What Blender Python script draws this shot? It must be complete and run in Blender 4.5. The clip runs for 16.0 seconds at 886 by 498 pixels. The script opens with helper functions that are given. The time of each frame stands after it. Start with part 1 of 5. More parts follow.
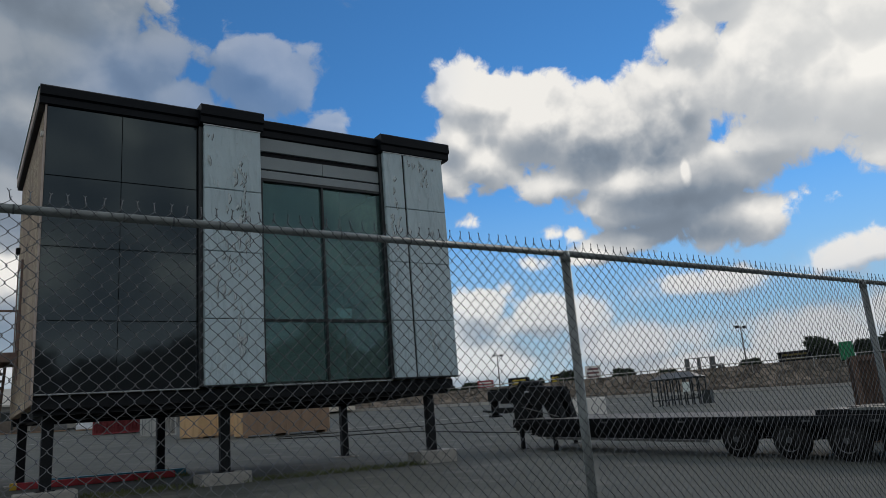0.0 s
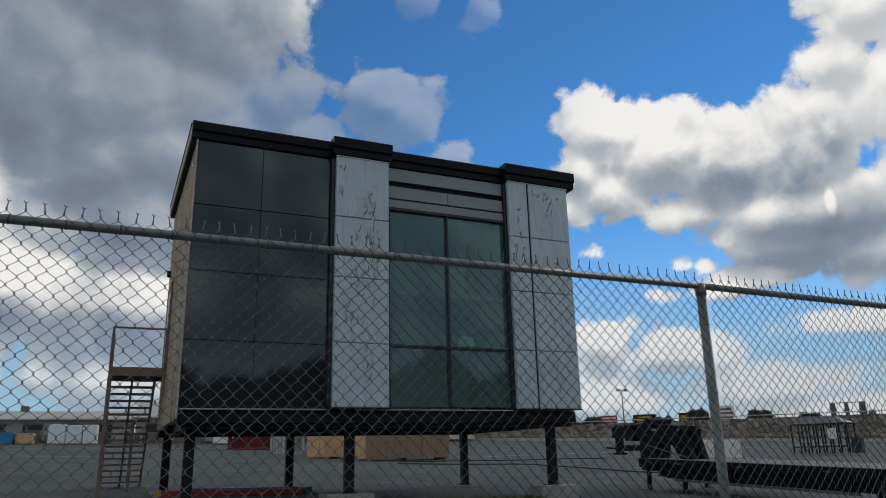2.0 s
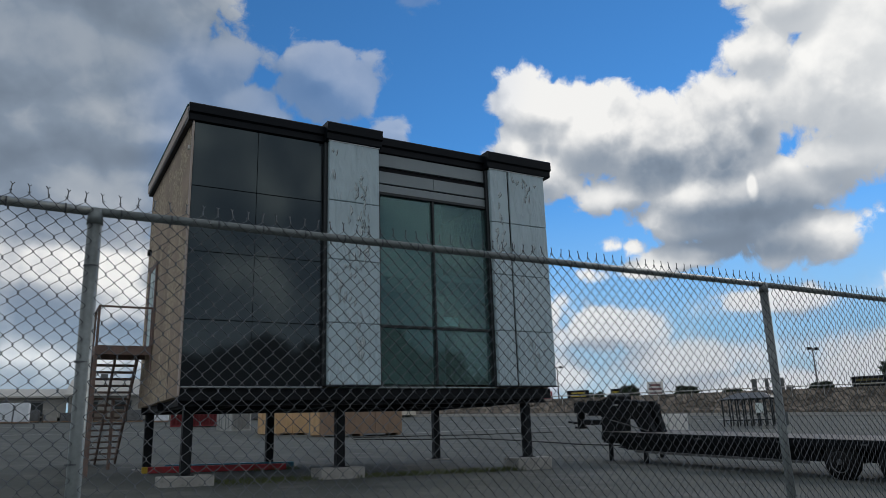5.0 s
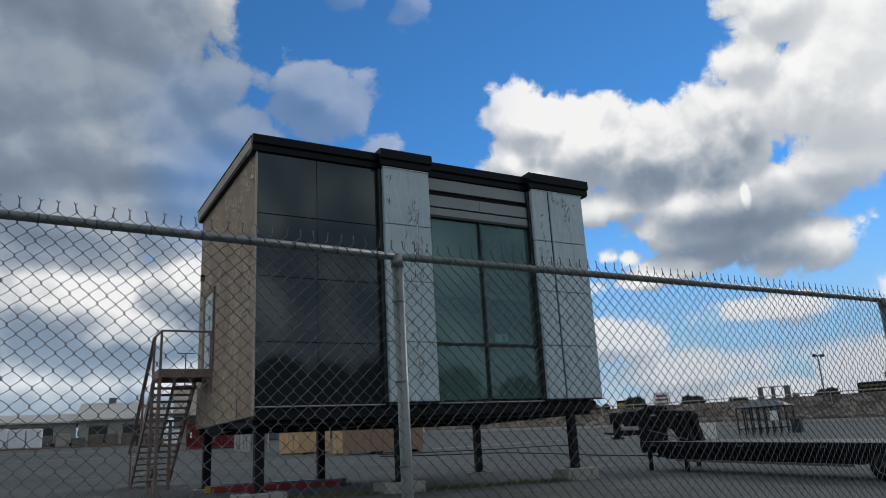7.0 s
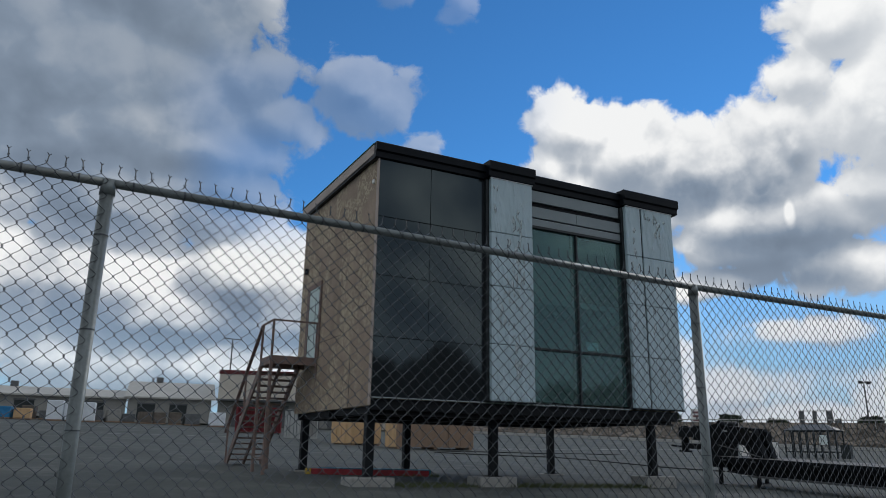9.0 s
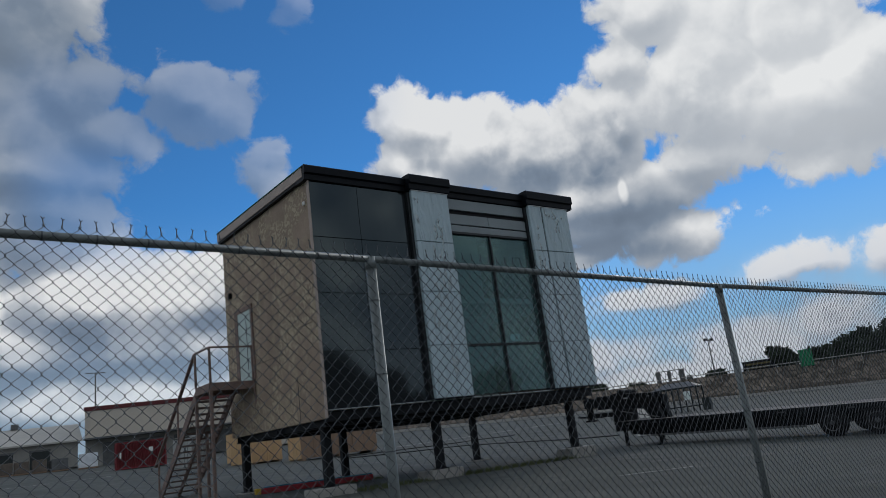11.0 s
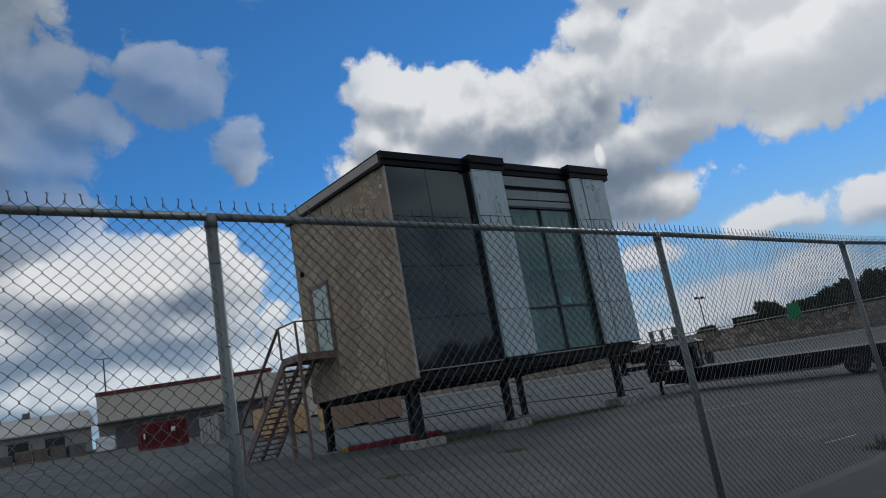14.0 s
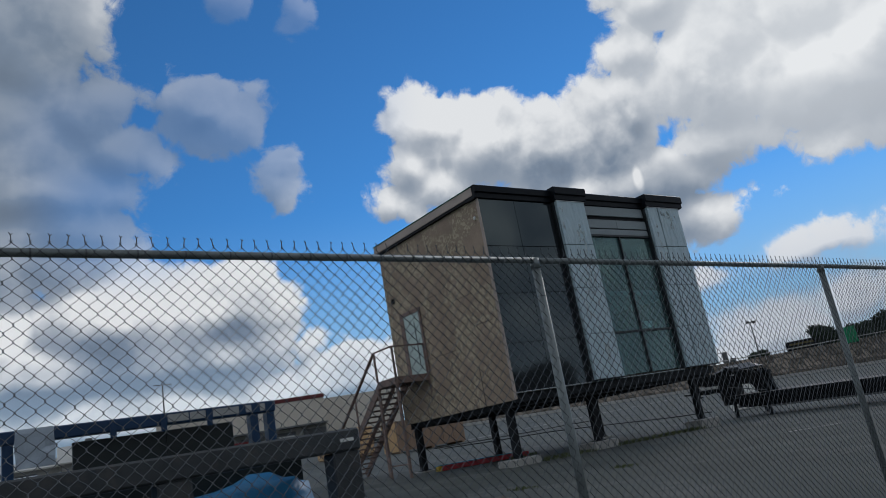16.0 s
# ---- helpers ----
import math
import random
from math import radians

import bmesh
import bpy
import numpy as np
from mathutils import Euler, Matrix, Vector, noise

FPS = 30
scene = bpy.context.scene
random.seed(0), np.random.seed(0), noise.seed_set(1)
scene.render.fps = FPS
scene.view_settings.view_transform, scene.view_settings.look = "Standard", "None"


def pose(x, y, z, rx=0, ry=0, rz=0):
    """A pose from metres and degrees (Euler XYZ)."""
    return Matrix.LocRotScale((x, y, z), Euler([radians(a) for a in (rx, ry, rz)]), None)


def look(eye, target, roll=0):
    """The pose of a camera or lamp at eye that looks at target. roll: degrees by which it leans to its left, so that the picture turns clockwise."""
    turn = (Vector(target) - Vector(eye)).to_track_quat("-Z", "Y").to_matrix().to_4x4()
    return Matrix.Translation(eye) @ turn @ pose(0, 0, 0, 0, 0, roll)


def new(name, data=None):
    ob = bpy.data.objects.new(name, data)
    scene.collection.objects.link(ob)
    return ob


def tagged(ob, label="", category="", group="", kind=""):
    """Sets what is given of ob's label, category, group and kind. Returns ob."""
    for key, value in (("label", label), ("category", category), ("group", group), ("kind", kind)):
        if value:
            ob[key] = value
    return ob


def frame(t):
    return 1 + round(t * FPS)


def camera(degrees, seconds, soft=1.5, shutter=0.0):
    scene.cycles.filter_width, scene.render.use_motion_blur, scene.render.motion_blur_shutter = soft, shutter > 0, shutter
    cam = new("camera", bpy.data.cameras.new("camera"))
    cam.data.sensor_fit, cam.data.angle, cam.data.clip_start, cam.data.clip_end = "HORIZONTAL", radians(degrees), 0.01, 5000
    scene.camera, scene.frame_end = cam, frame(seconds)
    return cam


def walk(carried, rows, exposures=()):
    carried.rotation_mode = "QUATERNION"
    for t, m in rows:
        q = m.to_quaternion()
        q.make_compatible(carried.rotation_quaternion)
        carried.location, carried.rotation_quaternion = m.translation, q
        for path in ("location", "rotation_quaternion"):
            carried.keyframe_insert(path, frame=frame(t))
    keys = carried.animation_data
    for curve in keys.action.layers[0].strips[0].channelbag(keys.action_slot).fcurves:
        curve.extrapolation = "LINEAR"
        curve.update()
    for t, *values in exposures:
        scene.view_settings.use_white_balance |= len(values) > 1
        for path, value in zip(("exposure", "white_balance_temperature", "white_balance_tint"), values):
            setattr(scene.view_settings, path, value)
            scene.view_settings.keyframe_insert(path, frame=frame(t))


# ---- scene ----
cam = camera(63.0, 16.0, 0.8)
PATH = [
    (0, (-1.152, -14.879, 0.902), (-0.051, -13.273, 1.362), -4.66),
    (0.5, (-1.121, -14.867, 0.905), (-0.020, -13.266, 1.380), -3.53),
    (1, (-1.123, -14.868, 0.905), (-0.025, -13.272, 1.402), -2.69),
    (1.5, (-1.215, -14.896, 0.897), (-0.270, -13.195, 1.361), -1.68),
    (2, (-1.182, -14.863, 0.903), (-0.382, -13.116, 1.457), -1.34),
    (2.5, (-1.190, -14.891, 0.898), (-0.390, -13.140, 1.440), -1.45),
    (3, (-1.353, -14.901, 0.902), (-0.459, -13.164, 1.332), 1.53),
    (3.5, (-1.406, -14.861, 0.918), (-0.553, -13.107, 1.359), 1.25),
    (3.7, (-1.617, -14.922, 0.910), (-0.744, -13.188, 1.388), 1.35),
    (5.8, (-3.020, -14.925, 0.912), (-2.025, -13.276, 1.424), -3.04),
    (6, (-3.180, -14.909, 0.858), (-2.200, -13.254, 1.403), -2.33),
    (6.5, (-3.637, -14.892, 0.846), (-2.653, -13.233, 1.376), -3.20),
    (7, (-4.088, -14.858, 0.905), (-3.116, -13.192, 1.435), -3.22),
    (7.5, (-4.576, -14.894, 0.814), (-3.673, -13.190, 1.346), -0.06),
    (8, (-5.045, -14.886, 0.843), (-4.206, -13.132, 1.313), 2.20),
    (8.5, (-5.578, -14.874, 0.828), (-4.743, -13.103, 1.236), 4.78),
    (9, (-6.082, -14.906, 0.840), (-5.194, -13.195, 1.373), 0.89),
    (9.2, (-6.383, -14.909, 0.924), (-5.367, -13.274, 1.469), -2.84),
    (11.3, (-8.470, -14.898, 0.904), (-7.235, -13.409, 1.412), -7.05),
    (11.5, (-8.620, -14.835, 0.885), (-7.412, -13.328, 1.404), -4.84),
    (12, (-9.095, -14.774, 0.900), (-7.962, -13.231, 1.479), -7.86),
    (12.5, (-9.706, -14.871, 0.899), (-8.552, -13.377, 1.560), -6.10),
    (13, (-10.216, -14.928, 0.914), (-8.990, -13.437, 1.440), -8.05),
    (13.5, (-10.690, -14.860, 0.873), (-9.437, -13.367, 1.320), -7.18),
    (14, (-11.246, -14.877, 0.884), (-9.981, -13.386, 1.309), -10.43),
    (14.5, (-11.754, -14.872, 0.935), (-10.508, -13.391, 1.440), -10.12),
    (15, (-12.301, -14.912, 0.935), (-11.052, -13.440, 1.461), -10.86),
    (15.5, (-12.750, -14.875, 0.950), (-11.503, -13.404, 1.477), -11.92),
    (16, (-13.223, -14.876, 0.964), (-12.041, -13.346, 1.475), -10.38),
]
walk(cam, [(t, look(eye, target, roll)) for t, eye, target, roll in PATH], [(0, 0.06, 6750, 10), (3.5, 0.12, 6600, 10), (9.2, 0.15, 6400, 10), (11.5, -0.15, 6300, 10), (14, -0.13, 6250, 10), (16, -0.09, 6220, 10)])


# ---- ground shape ----
def soft_clip(v, lo, hi):
    return min(max(v, lo), hi)


def ground_z(x, y):
    """Asphalt yard that falls towards the street and slightly to the right."""
    z = -0.02 - 0.013 * soft_clip(x, -25, 15) + 0.036 * soft_clip(y, -22, 112)
    if y > 40:
        z += 0.009 * (soft_clip(y, 40, 112) - 40)
    return z


# ---- world and light ----
SUN_AZ, SUN_EL = 70.0, 26.0
sun_dir = Vector((math.sin(radians(SUN_AZ)) * math.cos(radians(SUN_EL)), math.cos(radians(SUN_AZ)) * math.cos(radians(SUN_EL)), math.sin(radians(SUN_EL))))

world = bpy.data.worlds.new("sky")
scene.world = world
world.use_nodes = True
wt = world.node_tree
wt.nodes.clear()


def wn(kind, **props):
    n = wt.nodes.new(kind)
    for k, v in props.items():
        if k == "op":
            n.operation = v
        elif k == "blend":
            n.blend_type = v
        elif k == "data":
            n.data_type = v
    return n


def wmath(op, a, b=None, c=None, clamp=False):
    n = wn("ShaderNodeMath", op=op)
    n.use_clamp = clamp
    for i, v in enumerate((a, b, c)):
        if v is None:
            continue
        if isinstance(v, (int, float)):
            n.inputs[i].default_value = v
        else:
            wt.links.new(v, n.inputs[i])
    return n.outputs[0]


def wvec(op, a, b=None, out=0):
    n = wn("ShaderNodeVectorMath", op=op)
    for i, v in enumerate((a, b)):
        if v is None:
            continue
        if isinstance(v, tuple):
            n.inputs[i].default_value = v
        else:
            wt.links.new(v, n.inputs[i])
    return n.outputs[out]


def wsmooth(v, lo, hi, a=0.0, b=1.0):
    n = wn("ShaderNodeMapRange")
    n.interpolation_type = "SMOOTHSTEP"
    wt.links.new(v, n.inputs[0])
    for i, k in enumerate((lo, hi, a, b)):
        n.inputs[i + 1].default_value = k
    return n.outputs[0]


def wnoise(vec, scale, detail, rough=0.55):
    n = wn("ShaderNodeTexNoise")
    n.inputs["Scale"].default_value, n.inputs["Detail"].default_value, n.inputs["Roughness"].default_value = scale, detail, rough
    wt.links.new(vec, n.inputs["Vector"])
    return n.outputs[0]


def wmix(f, a, b, blend="MIX"):
    n = wn("ShaderNodeMix", data="RGBA", blend=blend)
    for i, v in ((0, f), (6, a), (7, b)):
        if isinstance(v, (int, float)):
            n.inputs[i].default_value = v
        elif isinstance(v, tuple):
            n.inputs[i].default_value = (*v, 1)
        else:
            wt.links.new(v, n.inputs[i])
    return n.outputs[2]


# cumulus banks: azimuth from +y towards +x, elevation, half width, half height (degrees)
CLOUDS = (
    (20.1, 27.4, 5.2, 3.0), (25.2, 21.6, 2.3, 2.5), (26.2, 23.7, 1.4, 0.6), (13.6, 24.6, 3.6, 2.4), (10.5, 27.5, 4, 3), (9.5, 19.6, 6, 2.6), (-4, 20.5, 9, 4),
    (12, 12.8, 9, 4.6), (20, 12.5, 6.5, 4.2), (1, 11.5, 11, 4.5), (-8, 12.5, 9, 5), (3, 17.4, 13, 4.2), (8, 9.4, 14, 3.2), (20, 9.2, 8, 3.0), (12, 5.6, 22, 3.4), (29, 6, 8, 3.0),
)
HEAPS = (
    (60.5, 18.2, 5.0, 2.3), (38.6, 19.7, 3.8, 2.2),    (38.6, 24.4, 4.2, 3.7), (36.4, 21.8, 2.4, 3.4), (43.4, 22.2, 4.9, 3.6), (48.0, 20.9, 5.3, 3.7), (52.4, 19.9, 4.7, 4.8), (55.1, 21.5, 2.7, 4.4),
    (61.0, 23.0, 6.3, 5.6), (66.2, 25.4, 9.5, 5.8), (70.0, 19.7, 8.0, 5.3), (58.8, 29.0, 4.5, 3.6), (57.0, 26.0, 3.6, 3.0), (52.6, 16.4, 8.4, 3.4), (45.3, 17.4, 4.5, 1.7), (55.9, 13.2, 4.7, 2.6),
)
TUFTS = (
    (35.2, 18.9, 3.2, 2.1),
       (62.2, 13.7, 1.5, 0.8), (69.0, 15.6, 3.6, 1.6), (36.5, 15.1, 1.4, 0.8), (43.9, 13.5, 2.4, 0.9), (49.9, 12.3, 5.1, 1.2), (37.7, 8.4, 3.4, 2.1), (41.8, 7.3, 5.7, 1.9),
    (45.9, 11.5, 5.2, 0.9), (65.0, 9.0, 4.4, 1.4), (60.1, 3.8, 5.3, 2.0), (48.8, 4.4, 6.6, 1.9), (53.4, 2.3, 11.6, 1.7), (54.4, 8.4, 5.9, 1.1), (67.0, 4.8, 3.6, 1.8), (72.5, 8.5, 4, 1.8), (35, 4.0, 6, 2.2),
)
BANKS = ((1.5, 34.5, 7.4, 5.4), (-4, 26, 9.8, 6.2), (-14, 20, 8, 6), (8, 22.0, 5.0, 1.6))
WISPS = ((29.0, 34.2, 3.4, 3.0), (22.4, 35.4, 3.0, 2.2))


def wcells(vec, scale):
    n = wn("ShaderNodeTexVoronoi")
    n.inputs["Scale"].default_value = scale
    wt.links.new(vec, n.inputs["Vector"])
    d = n.outputs["Distance"]
    return wmath("SUBTRACT", 0.30, wmath("MULTIPLY", d, d))


def cloud_field(d):
    """Height of the cloud over its outline, with and without the fine billows."""
    sep = wn("ShaderNodeSeparateXYZ")
    wt.links.new(d, sep.inputs[0])
    az = wmath("MULTIPLY", wmath("ARCTAN2", sep.outputs[0], sep.outputs[1]), 57.29578)
    el = wmath("MULTIPLY", wmath("ARCSINE", sep.outputs[2]), 57.29578)
    comb = wn("ShaderNodeCombineXYZ")
    wt.links.new(az, comb.inputs[0])
    wt.links.new(el, comb.inputs[1])
    p = comb.outputs[0]
    out = None
    for peak, (a, e, ra, re) in [(1.0, c) for c in CLOUDS] + [(1.05, c) for c in HEAPS] + [(0.95, c) for c in TUFTS] + [(1.7, c) for c in BANKS] + [(0.62, c) for c in WISPS]:
        q = wvec("MULTIPLY", wvec("SUBTRACT", p, (a, e, 0)), (1 / ra, 1 / re, 0))
        v = wmath("MULTIPLY", wmath("SUBTRACT", peak, wvec("LENGTH", q, out=1)), min(1.5, max(0.35, math.sqrt(ra * re) / 3.4)))
        if out is None:
            out = v
        else:
            n = wn("ShaderNodeMath", op="SMOOTH_MAX")
            wt.links.new(out, n.inputs[0])
            wt.links.new(v, n.inputs[1])
            n.inputs[2].default_value = 0.18
            out = n.outputs[0]
    # cumulus over the unseen sky, closed up to light the front and its glass
    away = wvec("LENGTH", wvec("MULTIPLY", wvec("SUBTRACT", p, (37, 18, 0)), (1 / 55, 1 / 30, 0)), out=1)
    rest = wmath("MULTIPLY", wmath("SUBTRACT", wnoise(d, 2.2, 3), 0.42), 1.6)
    rest = wmath("ADD", rest, wsmooth(away, 0.95, 1.25, -2.0, 0.75))
    out = wmath("MAXIMUM", out, rest)
    out = wmath("MAXIMUM", out, -1.0)
    warp = wn("ShaderNodeTexNoise")
    warp.inputs["Scale"].default_value, warp.inputs["Detail"].default_value = 16.0, 4
    wt.links.new(d, warp.inputs["Vector"])
    dw = wvec("ADD", d, wvec("MULTIPLY", wvec("SUBTRACT", warp.outputs["Color"], (0.5, 0.5, 0.5)), (0.05, 0.05, 0.05)))
    puffs = wmath("ADD", wmath("MULTIPLY", wcells(dw, 15.0), 0.66), wmath("MULTIPLY", wmath("SUBTRACT", wnoise(d, 9.0, 4, 0.55), 0.5), 1.0))
    soft_field = wmath("ADD", out, puffs)
    small = wmath("ADD", wmath("MULTIPLY", wcells(dw, 38.0), 0.28), wmath("MULTIPLY", wmath("SUBTRACT", wnoise(dw, 46.0, 8, 0.64), 0.5), 0.62))
    return wmath("ADD", soft_field, small), soft_field, az, el, p


tc = wn("ShaderNodeTexCoord")
dirn = wvec("NORMALIZE", tc.outputs["Generated"])
f0, g0, az0, el0, p0 = cloud_field(dirn)
f1, g1, _, _, _ = cloud_field(wvec("NORMALIZE", wvec("ADD", dirn, tuple(0.042 * (sun_dir + Vector((-0.2, 0.15, 0.7))).normalized()))))
mask = wsmooth(f0, -0.04, 0.24)
relief = wmath("ADD", wmath("MULTIPLY", wmath("SUBTRACT", g0, g1), 0.75), wmath("MULTIPLY", wmath("SUBTRACT", f0, f1), 0.25))
lit = wsmooth(relief, -0.62, 0.62)
thick = wsmooth(g0, 0.15, 1.1)
swirl = wmath("MULTIPLY", wsmooth(wnoise(dirn, 8.0, 5, 0.55), 0.44, 0.66), thick)


def zone(a, e, ra, re, lo=1.0, hi=0.35):
    q = wvec("MULTIPLY", wvec("SUBTRACT", p0, (a, e, 0)), (1 / ra, 1 / re, 0))
    return wsmooth(wvec("LENGTH", q, out=1), lo, hi)


grey = wmath("MAXIMUM", wmath("MULTIPLY", zone(-3, 29.5, 24, 12.5), 0.95), wmath("MULTIPLY", zone(12, 8.6, 20, 2.2), 0.36))
grey = wmath("MAXIMUM", grey, wmath("MULTIPLY", zone(58, 15.8, 11, 2.4), 0.45))
grey = wmath("MAXIMUM", grey, wmath("MULTIPLY", zone(52, 12.6, 7.5, 1.7), 0.6))
grey = wmath("MAXIMUM", grey, wmath("MULTIPLY", zone(23, 28, 13, 12), 0.60))
grey = wmath("MAXIMUM", grey, wmath("MULTIPLY", zone(69, 18.0, 14, 3.6), 0.45))
grey = wmath("MAXIMUM", grey, wmath("MULTIPLY", zone(5, 19.5, 17, 5.5), 0.82))
grey = wmath("MAXIMUM", grey, wmath("MULTIPLY", zone(11, 27, 10, 10), 0.85))
tone = wmath("SUBTRACT", wmath("ADD", wmath("MULTIPLY", lit, 0.66), 0.42), wmath("ADD", wmath("MULTIPLY", thick, 0.08), wmath("MULTIPLY", swirl, 0.28)))
# thin bright tops: the heap over the roof, the rim by the sun, a small curl
bright = wmath("MAXIMUM", wmath("MULTIPLY", zone(39.2, 24.2, 7.0, 5.2), 0.15), wmath("MULTIPLY", zone(68.5, 22.5, 6.5, 4.5), 0.16))
bright = wmath("MAXIMUM", bright, wmath("MULTIPLY", zone(54.2, 16.7, 0.5, 1.3), 0.45))
bright = wmath("MAXIMUM", bright, wmath("MULTIPLY", zone(14.5, 13.5, 7.0, 5.5), 0.14))
tone = wmath("ADD", tone, bright)
away = wsmooth(wvec("LENGTH", wvec("MULTIPLY", wvec("SUBTRACT", p0, (37, 18, 0)), (1 / 55, 1 / 40, 0)), out=1), 0.95, 1.4, 0.0, 0.15)
grey = wmath("MAXIMUM", grey, away)
dull = wmath("ADD", wmath("MULTIPLY", lit, 0.30), 0.11)
tone = wmath("ADD", wmath("MULTIPLY", tone, wmath("SUBTRACT", 1.0, grey)), wmath("MULTIPLY", dull, grey), clamp=True)
ramp = wn("ShaderNodeValToRGB")
wt.links.new(tone, ramp.inputs[0])
ramp.color_ramp.elements[0].position, ramp.color_ramp.elements[0].color = 0.0, (0.115, 0.15, 0.20, 1)
ramp.color_ramp.elements[1].position, ramp.color_ramp.elements[1].color = 0.96, (0.81, 0.81, 0.80, 1)
for pos, col in ((0.32, (0.20, 0.25, 0.32, 1)), (0.62, (0.40, 0.435, 0.48, 1))):
    ramp.color_ramp.elements.new(pos).color = col
# the sun stands behind the bank on the right
dots = wvec("DOT_PRODUCT", dirn, tuple(sun_dir), out=1)
glow = wsmooth(dots, 0.955, 1.0)
cloud_col = wmix(wmath("MULTIPLY", glow, 0.5), ramp.outputs[0], (0.92, 0.92, 0.90))
low = wsmooth(el0, 12.0, 4.0)
far_right = wmath("MULTIPLY", low, wsmooth(az0, 25.0, 45.0))
mask = wmath("ADD", wmath("MULTIPLY", mask, wmath("SUBTRACT", 1.0, far_right)), wmath("MULTIPLY", wsmooth(f0, -0.48, 0.50), far_right))
warm = wmath("MULTIPLY", wmath("MULTIPLY", low, wsmooth(az0, 25.0, 50.0)), 0.5)
cloud_col = wmix(warm, cloud_col, (0.54, 0.49, 0.495))
# distance softens the low clouds
mask = wmath("MULTIPLY", mask, wmath("SUBTRACT", 1.0, wmath("MULTIPLY", low, 0.25)))
mask = wmath("MULTIPLY", mask, wmath("SUBTRACT", 1.0, wmath("MULTIPLY", zone(26, 35.5, 9, 4.6, 1.0, 0.7), 0.6)))

mask = wmath("MULTIPLY", mask, wmath("SUBTRACT", 1.0, wmath("MULTIPLY", zone(13.5, 19.5, 9, 6), 0.4)))

mask = wmath("MULTIPLY", mask, wmath("SUBTRACT", 1.0, wmath("MULTIPLY", zone(12, 25, 9, 7), 0.28)))

sky = wn("ShaderNodeTexSky")
sky.sky_type = "NISHITA"
sky.sun_disc = False
sky.sun_elevation, sky.sun_rotation = radians(SUN_EL), radians(SUN_AZ)
sky.air_density, sky.dust_density, sky.ozone_density = 0.8, 0.0, 4.0
sky_col = wmix(1.0, sky.outputs[0], (0.048, 0.097, 0.121), "MULTIPLY")
sky_col = wmix(wsmooth(el0, 20.0, 2.0, 0.0, 0.92), sky_col, (0.30, 0.46, 0.59))
mask = wmath("MULTIPLY", mask, wmath("SUBTRACT", 1.0, wmath("MULTIPLY", zone(25, 29, 14, 13), 0.45)))
final = wmix(mask, sky_col, cloud_col)
bg = wn("ShaderNodeBackground")
wt.links.new(final, bg.inputs[0])
bg.inputs[1].default_value = 1.0
wo = wn("ShaderNodeOutputWorld")
wt.links.new(bg.outputs[0], wo.inputs[0])
world.cycles.sampling_method = "MANUAL"
world.cycles.sample_map_resolution = 512

sun = new("sun", bpy.data.lights.new("sun", "SUN"))
sun.data.energy, sun.data.angle, sun.data.color = 0.55, radians(14), (1.0, 0.95, 0.88)
sun.matrix_world = look((60, 20, 40), tuple(Vector((60, 20, 40)) - sun_dir))


